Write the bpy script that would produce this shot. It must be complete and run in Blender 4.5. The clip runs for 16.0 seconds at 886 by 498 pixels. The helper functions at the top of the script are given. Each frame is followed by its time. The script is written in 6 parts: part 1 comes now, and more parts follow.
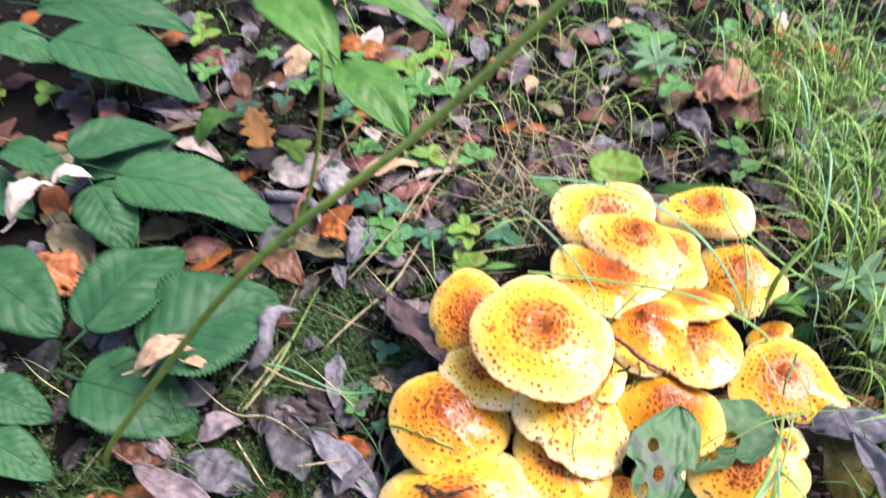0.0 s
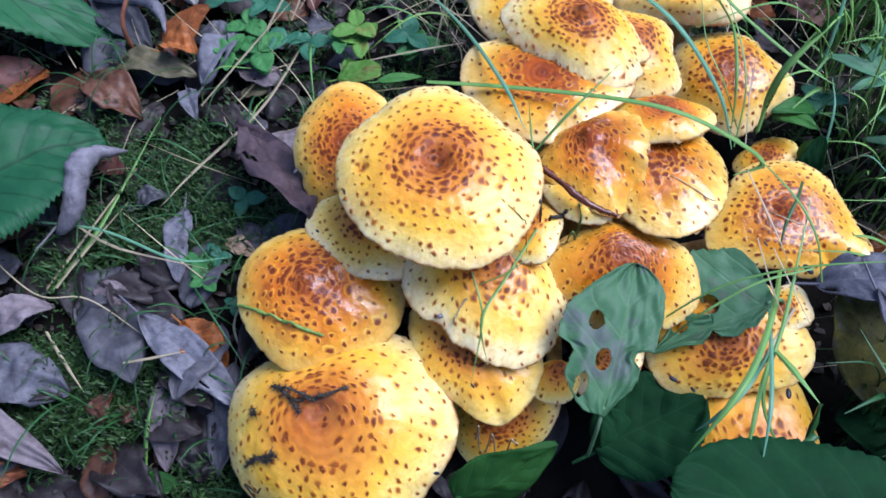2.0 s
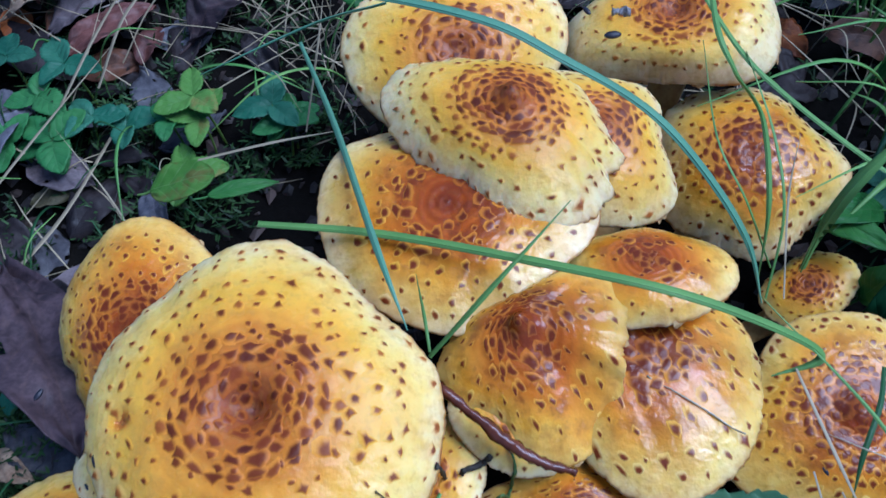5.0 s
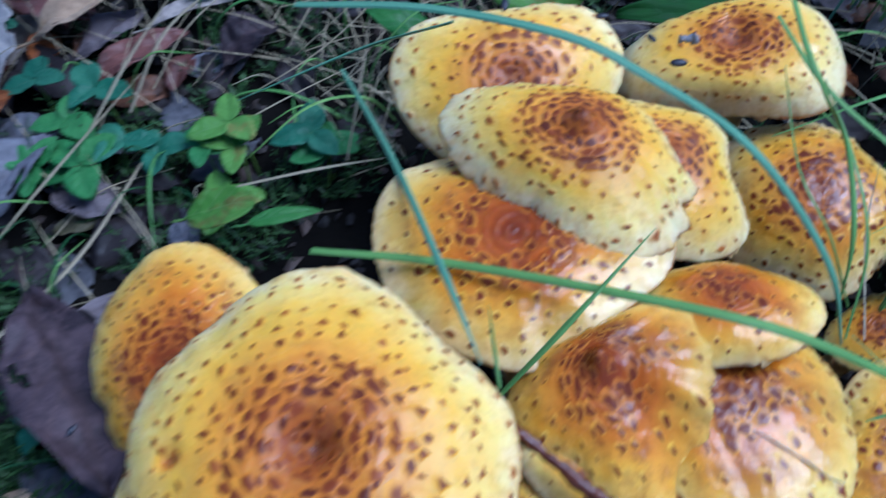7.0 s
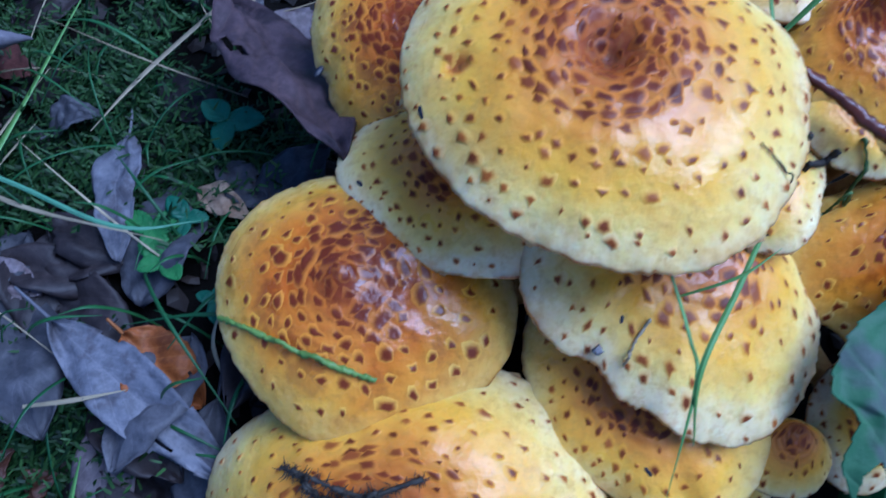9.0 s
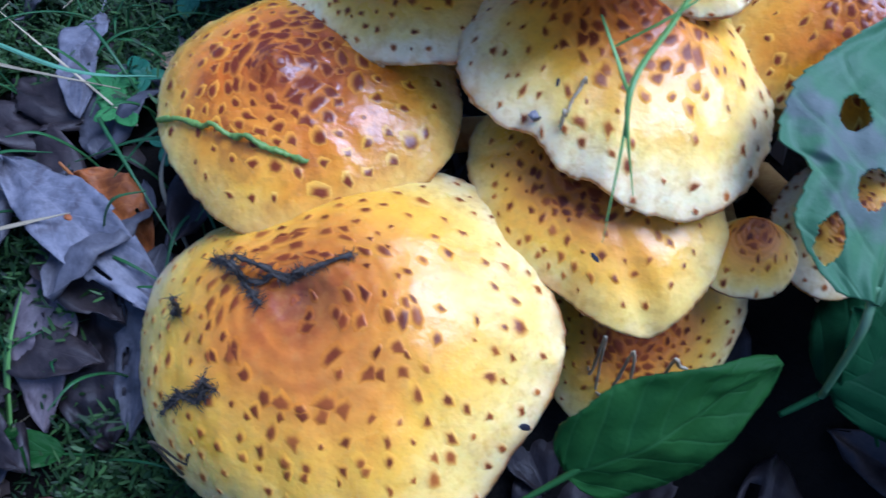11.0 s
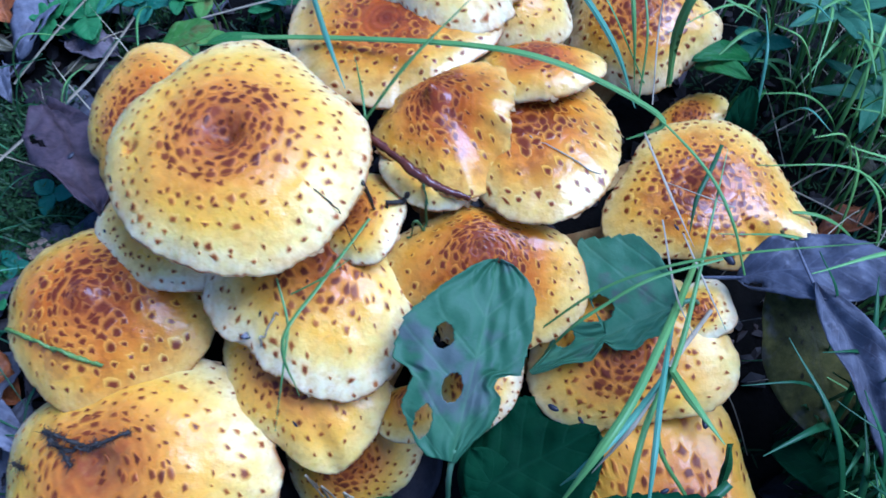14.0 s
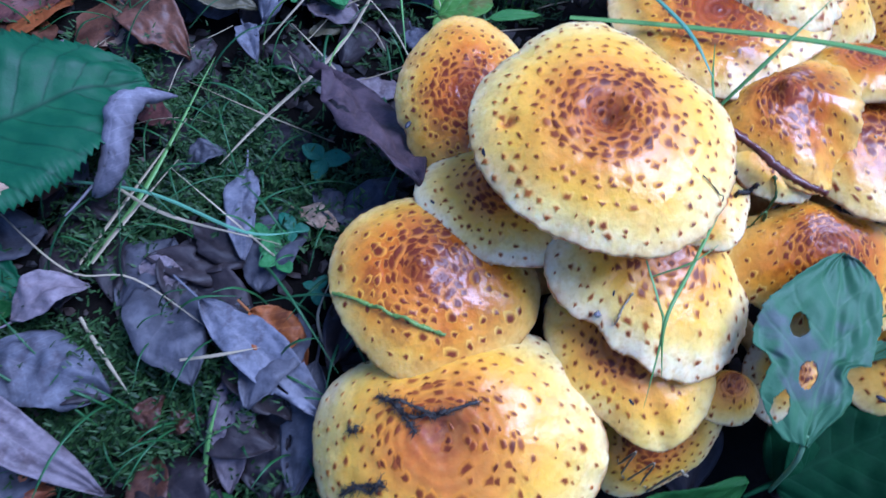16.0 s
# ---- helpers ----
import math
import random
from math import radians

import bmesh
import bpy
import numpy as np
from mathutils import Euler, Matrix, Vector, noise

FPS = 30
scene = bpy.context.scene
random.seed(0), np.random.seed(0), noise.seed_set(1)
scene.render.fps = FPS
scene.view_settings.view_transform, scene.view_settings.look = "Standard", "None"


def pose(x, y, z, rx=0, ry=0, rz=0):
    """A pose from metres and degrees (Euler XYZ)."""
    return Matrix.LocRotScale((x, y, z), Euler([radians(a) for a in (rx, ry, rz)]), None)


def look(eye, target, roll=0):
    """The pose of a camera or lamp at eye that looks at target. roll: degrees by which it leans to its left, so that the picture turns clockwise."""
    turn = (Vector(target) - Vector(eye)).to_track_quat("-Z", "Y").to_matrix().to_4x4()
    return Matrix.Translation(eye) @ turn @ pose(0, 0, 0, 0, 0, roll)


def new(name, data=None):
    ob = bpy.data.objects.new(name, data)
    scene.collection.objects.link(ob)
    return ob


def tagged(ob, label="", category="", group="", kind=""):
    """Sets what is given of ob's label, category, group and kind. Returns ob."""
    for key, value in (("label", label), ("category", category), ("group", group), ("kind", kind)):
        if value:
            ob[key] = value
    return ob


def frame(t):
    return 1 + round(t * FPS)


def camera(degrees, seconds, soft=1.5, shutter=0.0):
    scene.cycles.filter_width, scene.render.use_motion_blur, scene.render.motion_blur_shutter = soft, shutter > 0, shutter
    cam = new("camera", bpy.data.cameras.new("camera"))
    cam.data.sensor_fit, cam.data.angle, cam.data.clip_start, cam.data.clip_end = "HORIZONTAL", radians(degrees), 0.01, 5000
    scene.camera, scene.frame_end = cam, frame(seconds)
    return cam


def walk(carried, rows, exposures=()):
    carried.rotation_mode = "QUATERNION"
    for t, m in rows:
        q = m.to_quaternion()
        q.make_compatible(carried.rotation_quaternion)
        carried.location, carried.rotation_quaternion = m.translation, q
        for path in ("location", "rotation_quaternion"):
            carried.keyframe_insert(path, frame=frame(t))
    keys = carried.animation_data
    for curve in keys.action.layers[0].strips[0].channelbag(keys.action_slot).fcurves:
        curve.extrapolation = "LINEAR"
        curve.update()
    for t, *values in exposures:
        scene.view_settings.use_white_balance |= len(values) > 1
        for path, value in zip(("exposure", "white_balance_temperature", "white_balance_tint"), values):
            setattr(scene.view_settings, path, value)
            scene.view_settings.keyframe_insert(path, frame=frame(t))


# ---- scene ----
cam = camera(58.0, 16.0, 1.5, 0.4)
PATH = [
    (0, 0.0221, -0.0211, 0.4983, 41.41, 0.47, 1.16),
    (0.2, 0.0315, -0.0056, 0.4731, 39.01, 0.66, 0.57),
    (0.5, 0.0446, 0.0099, 0.4425, 36.47, -0.23, 0.16),
    (0.7, 0.0465, 0.0206, 0.4308, 35.21, -0.03, 0.25),
    (1, 0.0561, 0.0342, 0.4173, 33.91, 0.52, -0.68),
    (1.2, 0.0615, 0.0386, 0.4103, 32.98, 0.72, -1.03),
    (1.5, 0.0659, 0.0509, 0.3954, 31.05, 0.85, -0.67),
    (1.7, 0.0704, 0.0597, 0.3838, 30.03, 0.47, -1.02),
    (2, 0.0790, 0.0696, 0.3746, 29.40, 1.50, -1.20),
    (2.2, 0.0848, 0.0735, 0.3693, 28.11, 1.23, -1.37),
    (2.5, 0.0968, 0.0779, 0.3636, 27.56, 1.04, -1.30),
    (2.6, 0.0994, 0.0788, 0.3601, 27.38, 1.12, -1.11),
    (3, 0.1057, 0.1094, 0.3352, 24.82, 1.63, -0.13),
    (3.2, 0.1068, 0.1249, 0.3264, 24.50, 1.53, -1.23),
    (3.5, 0.1159, 0.1551, 0.3198, 25.80, 2.65, -2.73),
    (3.7, 0.1166, 0.1656, 0.3145, 26.63, 2.73, -3.49),
    (4, 0.1176, 0.1783, 0.3039, 26.14, 2.85, -3.50),
    (4.2, 0.1182, 0.1857, 0.3014, 26.53, 2.96, -3.65),
    (4.5, 0.1219, 0.1957, 0.2957, 26.28, 2.75, -3.50),
    (4.7, 0.1238, 0.2043, 0.2909, 25.99, 2.80, -3.88),
    (6.8, 0.1111, 0.2270, 0.2606, 30.67, 0.02, -4.42),
    (7, 0.1032, 0.2160, 0.2706, 29.67, 1.53, -3.42),
    (7.2, 0.0911, 0.2083, 0.2770, 28.10, 2.63, -2.82),
    (7.5, 0.0858, 0.2044, 0.2782, 27.06, 3.37, -1.97),
    (7.7, 0.0823, 0.2030, 0.2698, 26.48, 2.84, -2.75),
    (8, 0.0729, 0.1913, 0.2658, 25.52, 2.00, -1.97),
    (8.2, 0.0670, 0.1862, 0.2557, 23.64, 1.30, -2.52),
    (8.5, 0.0531, 0.1796, 0.2536, 23.43, 1.61, -1.90),
    (8.7, 0.0455, 0.1710, 0.2516, 22.84, 1.69, -0.43),
    (9, 0.0391, 0.1634, 0.2385, 23.25, 0.92, -1.02),
    (9.2, 0.0346, 0.1591, 0.2361, 23.04, 1.86, -0.72),
    (11.3, 0.0754, 0.0965, 0.1959, 31.02, 3.52, 0.07),
    (11.5, 0.0918, 0.1051, 0.2004, 28.53, 4.42, -1.36),
    (11.7, 0.1132, 0.1137, 0.2022, 27.14, 5.70, -0.62),
    (12, 0.1388, 0.1242, 0.1986, 25.74, 7.44, -0.94),
    (12.4, 0.1589, 0.1282, 0.1964, 25.73, 8.27, -2.99),
    (12.5, 0.1667, 0.1281, 0.1927, 26.51, 9.35, -2.40),
    (13, 0.1762, 0.1304, 0.2177, 27.04, 8.11, -3.54),
    (13.2, 0.1774, 0.1268, 0.2344, 27.47, 7.22, -3.21),
    (13.5, 0.1717, 0.1191, 0.2632, 27.21, 6.75, -2.57),
    (13.7, 0.1625, 0.1140, 0.2822, 27.99, 5.33, -2.26),
    (14, 0.1492, 0.1088, 0.3030, 28.60, 3.57, -2.36),
    (14.2, 0.1364, 0.1059, 0.3130, 28.71, 2.70, -1.85),
    (14.5, 0.1132, 0.1008, 0.3229, 28.29, 3.45, -0.40),
    (14.7, 0.0977, 0.0959, 0.3309, 27.07, 4.13, -0.09),
    (15, 0.0717, 0.0781, 0.3348, 27.68, 2.36, 0.53),
    (15.2, 0.0608, 0.0687, 0.3304, 27.00, 1.94, -0.02),
    (15.5, 0.0347, 0.0819, 0.3222, 26.08, 2.11, -0.67),
    (15.7, 0.0248, 0.0999, 0.3180, 26.11, 1.98, -1.13),
    (16, 0.0171, 0.1102, 0.3117, 27.15, -0.45, -0.58),
]
walk(cam, [(t, pose(x, y, z, rx, ry, rz)) for t, x, y, z, rx, ry, rz in PATH],
     [(0.0, 1.60, 6700, 26), (0.5, 1.20, 6100, 20), (1.0, 0.94, 5800, 20), (2.0, 0.68, 5150, 20), (3.5, 0.24, 4750, 15), (4.5, 0.04, 4550, 16), (7.0, 0.12, 4400, 13), (8.0, 0.18, 4250, 16), (9.0, 0.06, 4100, 17),
      (11.5, 0.54, 4450, 21), (12.0, 0.44, 4150, 16), (12.5, 0.36, 4250, 18), (13.5, 0.40, 4100, 20), (14.5, 0.46, 4050, 20), (16.0, 0.54, 4250, 26)])

# ---- daylight under an overcast forest sky ----
world = bpy.data.worlds.new("sky")
scene.world = world
world.use_nodes = True
wn = world.node_tree.nodes
sky = wn.new("ShaderNodeTexSky")
sky.sky_type, sky.sun_disc = "NISHITA", False
sky.sun_elevation, sky.sun_rotation = radians(59), radians(79)
sky.air_density, sky.dust_density, sky.ozone_density = 1.0, 2.0, 2.0
wn["Background"].inputs["Strength"].default_value = 0.10
world.node_tree.links.new(sky.outputs["Color"], wn["Background"].inputs["Color"])
sun = new("sun", bpy.data.lights.new("sun", "SUN"))
sun.data.energy, sun.data.angle, sun.data.color = 3.0, radians(38), (1.0, 0.97, 0.92)
sun.matrix_world = look((1.25, 0.50, 2.0), (0.1, 0.28, 0.0))

# ---- helpers of this scene ----
def mesh_of(name, verts, faces, smooth=True):
    me = bpy.data.meshes.new(name)
    me.from_pydata([tuple(map(float, v)) for v in verts], [], [tuple(map(int, f)) for f in faces])
    if smooth:
        me.polygons.foreach_set("use_smooth", [True] * len(me.polygons))
    me.update()
    return me


def part(name, me, material, parent, label=""):
    """Links a mesh as one object under a thing or a part."""
    ob = new(name, me)
    if material:
        me.materials.append(material)
    ob.parent = parent
    if label:
        tagged(ob, label)
    return ob


def attribute(me, name, values):
    a = me.attributes.new(name, "FLOAT", "POINT")
    a.data.foreach_set("value", np.asarray(values, dtype=np.float32))


def grid_faces(rows, cols, wrap=False):
    out = []
    for i in range(rows - 1):
        for j in range(cols if wrap else cols - 1):
            k = (j + 1) % cols
            out.append((i * cols + j, i * cols + k, (i + 1) * cols + k, (i + 1) * cols + j))
    return out


def height(x, y):
    """The lie of the forest floor: near level, with low humps."""
    p = Vector((x * 6.0, y * 6.0, 0.3))
    s = min(1.0, max(0.0, (0.25 - y) / 0.13))
    return 0.005 * noise.noise(p) + 0.003 * noise.noise(p * 3.1) + 0.004 - 0.046 * s * s * (3 - 2 * s)


# ---- materials ----
def material(name):
    m = bpy.data.materials.new(name)
    m.use_nodes = True
    nt = m.node_tree
    return m, nt, nt.nodes["Principled BSDF"]


def node(nt, kind, **values):
    n = nt.nodes.new(kind)
    for key, value in values.items():
        n.inputs[key].default_value = value
    return n


def ramp(nt, fac, stops, mode="LINEAR"):
    r = nt.nodes.new("ShaderNodeValToRGB")
    r.color_ramp.interpolation = mode
    while len(r.color_ramp.elements) < len(stops):
        r.color_ramp.elements.new(0.5)
    for e, (p, c) in zip(r.color_ramp.elements, stops):
        e.position, e.color = p, (*c, 1) if len(c) == 3 else c
    nt.links.new(fac, r.inputs["Fac"])
    return r.outputs["Color"]


def mixed(nt, fac, a, b, mode="MIX"):
    m = nt.nodes.new("ShaderNodeMix")
    m.data_type, m.blend_type = "RGBA", mode
    for socket, value in ((m.inputs[0], fac), (m.inputs[6], a), (m.inputs[7], b)):
        if isinstance(value, (int, float)):
            socket.default_value = value
        elif isinstance(value, tuple):
            socket.default_value = (*value, 1)
        else:
            nt.links.new(value, socket)
    return m.outputs[2]


def noise_of(nt, scale, detail=4.0, rough=0.55, coords=None):
    t = node(nt, "ShaderNodeTexNoise", Scale=scale, Detail=detail, Roughness=rough)
    if coords is None:
        coords = nt.nodes.new("ShaderNodeTexCoord").outputs["Object"]
    nt.links.new(coords, t.inputs["Vector"])
    return t.outputs["Fac"]


def bumped(nt, shader, fac, strength, distance):
    b = node(nt, "ShaderNodeBump", Strength=strength, Distance=distance)
    nt.links.new(fac, b.inputs["Height"])
    nt.links.new(b.outputs["Normal"], shader.inputs["Normal"])


def calc(nt, op, a, b=0.0):
    m = nt.nodes.new("ShaderNodeMath")
    m.operation = op
    for socket, value in zip(m.inputs, (a, b)):
        if isinstance(value, (int, float)):
            socket.default_value = value
        else:
            nt.links.new(value, socket)
    return m.outputs[0]


def attr(nt, name):
    a = nt.nodes.new("ShaderNodeAttribute")
    a.attribute_name = name
    return a.outputs["Fac"]


def rings_of(nt):
    """Fine concentric ridges, strongest round the middle of a cap and gone halfway out."""
    s = attr(nt, "radial")
    phase = calc(nt, "ADD", calc(nt, "MULTIPLY", s, 82.0), calc(nt, "MULTIPLY", noise_of(nt, 110, 3, 0.6), 6.0))
    wave = calc(nt, "MULTIPLY_ADD", calc(nt, "SINE", phase), 0.5)
    wave.node.inputs[2].default_value = 0.5
    return calc(nt, "MULTIPLY", wave, ramp(nt, s, [(0.05, (1, 1, 1)), (0.26, (0.8, 0.8, 0.8)), (0.52, (0, 0, 0))]))


def cap_colour(nt):
    """Red-brown in the middle, amber, then yellow, cream to the rim, with ringed bands and drifting blotches."""
    s = attr(nt, "radial")
    blot = noise_of(nt, 60, 4, 0.6)
    drift = calc(nt, "ADD", s, calc(nt, "MULTIPLY", calc(nt, "SUBTRACT", blot, 0.5), 0.34))
    drift = calc(nt, "ADD", drift, calc(nt, "MULTIPLY", calc(nt, "SUBTRACT", noise_of(nt, 320, 3, 0.6), 0.5), 0.12))
    col = ramp(nt, drift, [(0.0, (0.13, 0.027, 0.006)), (0.10, (0.31, 0.072, 0.008)), (0.22, (0.56, 0.165, 0.010)), (0.34, (0.70, 0.255, 0.014)), (0.46, (0.80, 0.36, 0.022)),
                           (0.60, (0.86, 0.47, 0.030)), (0.76, (0.89, 0.64, 0.15)), (0.88, (0.92, 0.73, 0.34)), (1.0, (0.92, 0.77, 0.43))])
    col = mixed(nt, calc(nt, "MULTIPLY", rings_of(nt), 0.42), col, (0.27, 0.055, 0.008))
    line = calc(nt, "MULTIPLY", ramp(nt, attr(nt, "rim"), [(0.0, (0, 0, 0)), (1.0, (1, 1, 1))]), ramp(nt, noise_of(nt, 130, 3, 0.6), [(0.36, (0.15, 0.15, 0.15)), (0.6, (0.95, 0.95, 0.95))]))
    col = mixed(nt, line, col, (0.26, 0.085, 0.016))
    stain = ramp(nt, noise_of(nt, 26, 4, 0.65), [(0.52, (0, 0, 0)), (0.70, (1, 1, 1))])
    col = mixed(nt, calc(nt, "MULTIPLY", stain, 0.44), col, (0.64, 0.25, 0.02))
    smear = ramp(nt, noise_of(nt, 85, 5, 0.7), [(0.56, (0, 0, 0)), (0.72, (1, 1, 1))])
    col = mixed(nt, calc(nt, "MULTIPLY", smear, 0.4), col, (0.56, 0.22, 0.02))
    gold = ramp(nt, noise_of(nt, 210, 4, 0.65), [(0.46, (0, 0, 0)), (0.66, (1, 1, 1))])
    col = mixed(nt, calc(nt, "MULTIPLY", gold, calc(nt, "MULTIPLY", ramp(nt, s, [(0.38, (0, 0, 0)), (0.62, (1, 1, 1))]), 0.26)), col, (0.78, 0.48, 0.06))
    fine = noise_of(nt, 420, 4, 0.6)
    return mixed(nt, calc(nt, "MULTIPLY", ramp(nt, fine, [(0.50, (0, 0, 0)), (0.72, (1, 1, 1))]), 0.30), col, (0.46, 0.22, 0.04)), fine


def skin(nt, sh, fine, soaked=False):
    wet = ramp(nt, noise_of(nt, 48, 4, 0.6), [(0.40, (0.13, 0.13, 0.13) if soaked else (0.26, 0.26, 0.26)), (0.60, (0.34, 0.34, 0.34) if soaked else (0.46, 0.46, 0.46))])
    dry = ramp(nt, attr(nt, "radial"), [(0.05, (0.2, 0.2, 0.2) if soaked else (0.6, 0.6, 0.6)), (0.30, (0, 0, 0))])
    nt.links.new(calc(nt, "MAXIMUM", wet, dry), sh.inputs["Roughness"])
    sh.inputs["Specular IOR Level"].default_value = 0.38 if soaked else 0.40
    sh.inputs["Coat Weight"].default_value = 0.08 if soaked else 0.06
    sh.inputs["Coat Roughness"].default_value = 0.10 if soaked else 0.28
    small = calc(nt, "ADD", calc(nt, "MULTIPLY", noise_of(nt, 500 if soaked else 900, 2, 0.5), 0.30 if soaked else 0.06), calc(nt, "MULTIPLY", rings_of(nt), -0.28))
    bumped(nt, sh, calc(nt, "ADD", small, calc(nt, "ADD", noise_of(nt, 150, 3, 0.5), calc(nt, "MULTIPLY", fine, 0.22))), 0.50, 0.0012)


def cap_material(soaked=False):
    m, nt, sh = material("wet_cap_skin" if soaked else "cap_skin")
    col, fine = cap_colour(nt)
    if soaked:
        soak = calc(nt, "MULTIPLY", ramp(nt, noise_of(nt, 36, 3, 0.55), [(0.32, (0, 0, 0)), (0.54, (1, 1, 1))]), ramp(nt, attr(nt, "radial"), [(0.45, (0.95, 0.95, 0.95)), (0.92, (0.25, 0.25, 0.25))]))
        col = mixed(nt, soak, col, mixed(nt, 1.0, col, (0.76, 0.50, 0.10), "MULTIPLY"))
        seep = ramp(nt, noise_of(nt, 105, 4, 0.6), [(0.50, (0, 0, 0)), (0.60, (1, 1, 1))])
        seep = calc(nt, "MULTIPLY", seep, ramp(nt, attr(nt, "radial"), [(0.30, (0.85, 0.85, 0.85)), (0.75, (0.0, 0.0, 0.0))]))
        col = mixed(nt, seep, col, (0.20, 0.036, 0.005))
    nt.links.new(col, sh.inputs["Base Color"])
    skin(nt, sh, fine, soaked)
    sh.inputs["Subsurface Weight"].default_value = 0.30
    sh.inputs["Subsurface Radius"].default_value = (0.0045, 0.0026, 0.0010)
    sh.inputs["Subsurface Scale"].default_value = 1.0
    return m


def scale_material(soaked=False):
    """Dark brown at the heart of each scale, passing into the skin round it."""
    m, nt, sh = material("wet_cap_scales" if soaked else "cap_scales")
    col, fine = cap_colour(nt)
    isl = nt.nodes.new("ShaderNodeNewGeometry").outputs["Random Per Island"]
    isl = calc(nt, "FRACT", calc(nt, "ADD", isl, nt.nodes.new("ShaderNodeObjectInfo").outputs["Random"]))
    dark = ramp(nt, isl, [(0.0, (0.13, 0.028, 0.005)), (0.5, (0.22, 0.055, 0.008)), (1.0, (0.36, 0.11, 0.013))])
    red = ramp(nt, isl, [(0.0, (0.085, 0.015, 0.005)), (1.0, (0.24, 0.050, 0.009))])
    dark = mixed(nt, ramp(nt, attr(nt, "radial"), [(0.25, (1, 1, 1)), (0.5, (0, 0, 0))]), dark, red)
    halo = mixed(nt, 0.70, col, (0.52, 0.17, 0.014))
    e = attr(nt, "edge")
    col = mixed(nt, ramp(nt, e, [(0.55, (0, 0, 0)), (1.0, (1, 1, 1))]), halo, col)
    col = mixed(nt, ramp(nt, e, [(0.34, (1, 1, 1)), (0.74, (0, 0, 0))]), col, dark)
    broad = calc(nt, "MULTIPLY", ramp(nt, e, [(0.54, (0.85, 0.85, 0.85)), (0.90, (0, 0, 0))]), ramp(nt, attr(nt, "radial"), [(0.38, (1, 1, 1)), (0.56, (0, 0, 0))]))
    col = mixed(nt, broad, col, dark)
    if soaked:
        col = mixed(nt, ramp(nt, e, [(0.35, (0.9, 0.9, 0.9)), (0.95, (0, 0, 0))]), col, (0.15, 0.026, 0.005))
    nt.links.new(col, sh.inputs["Base Color"])
    skin(nt, sh, fine, soaked)
    for link in list(sh.inputs["Roughness"].links):
        nt.links.remove(link)
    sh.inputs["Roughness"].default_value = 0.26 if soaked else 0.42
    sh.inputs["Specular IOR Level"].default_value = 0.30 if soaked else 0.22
    sh.inputs["Coat Weight"].default_value = 0.0
    return m


def plain(name, dark, light, scale, rough=0.7, bump=0.4, depth=0.001, fine=None):
    m, nt, sh = material(name)
    n = noise_of(nt, scale, 5, 0.62)
    col = ramp(nt, n, [(0.3, dark), (0.7, light)])
    if fine:
        col = mixed(nt, calc(nt, "MULTIPLY", ramp(nt, noise_of(nt, fine, 3), [(0.5, (0, 0, 0)), (0.7, (1, 1, 1))]), 0.5), col, dark)
    nt.links.new(col, sh.inputs["Base Color"])
    sh.inputs["Roughness"].default_value = rough
    bumped(nt, sh, n, bump, depth)
    return m


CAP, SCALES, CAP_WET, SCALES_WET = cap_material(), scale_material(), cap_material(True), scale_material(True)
GILLS = plain("gills", (0.36, 0.20, 0.06), (0.56, 0.36, 0.13), 260, 0.8)
SHRED = plain("rim_shred", (0.30, 0.13, 0.03), (0.72, 0.50, 0.20), 400, 0.75, 0.5, 0.0006)
STEM = plain("stem_flesh", (0.32, 0.15, 0.03), (0.66, 0.44, 0.13), 120, 0.75, 0.6, 0.001, 500)
# soil base is near black: the floor's deep shade is partly in this colour
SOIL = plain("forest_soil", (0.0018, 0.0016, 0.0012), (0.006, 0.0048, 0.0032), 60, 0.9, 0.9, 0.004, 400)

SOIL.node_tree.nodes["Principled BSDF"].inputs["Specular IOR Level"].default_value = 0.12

# ---- ground ----
def ground():
    def steps(lo, hi):
        fine = list(np.arange(lo, hi, 0.006))
        out, d = [], 0.008
        while sum(out) < 700:
            out.append(d)
            d *= 1.28
        far = np.cumsum(out)
        return np.array(list((lo - far)[::-1]) + fine + list(fine[-1] + far))
    xs, ys = steps(-0.55, 0.85), steps(-0.25, 1.15)
    verts = []
    for y in ys:
        for x in xs:
            far = min(1.0, max(abs(x - 0.15), abs(y - 0.45)) / 0.9)
            lump = 0.0025 * noise.noise(Vector((x * 55, y * 55, 1.0))) if far < 0.95 else 0.0
            verts.append((x, y, height(x, y) + lump if far < 1 else height(x, y) * 0.5))
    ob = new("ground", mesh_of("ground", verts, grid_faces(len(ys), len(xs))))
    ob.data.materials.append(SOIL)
    tagged(ob, "near-black forest soil with low humps, shade in its colour", "ground", kind="structure")
    return ob


ground()


# ---- mushrooms ----
ROOT = Vector((0.135, 0.275, 0.0))


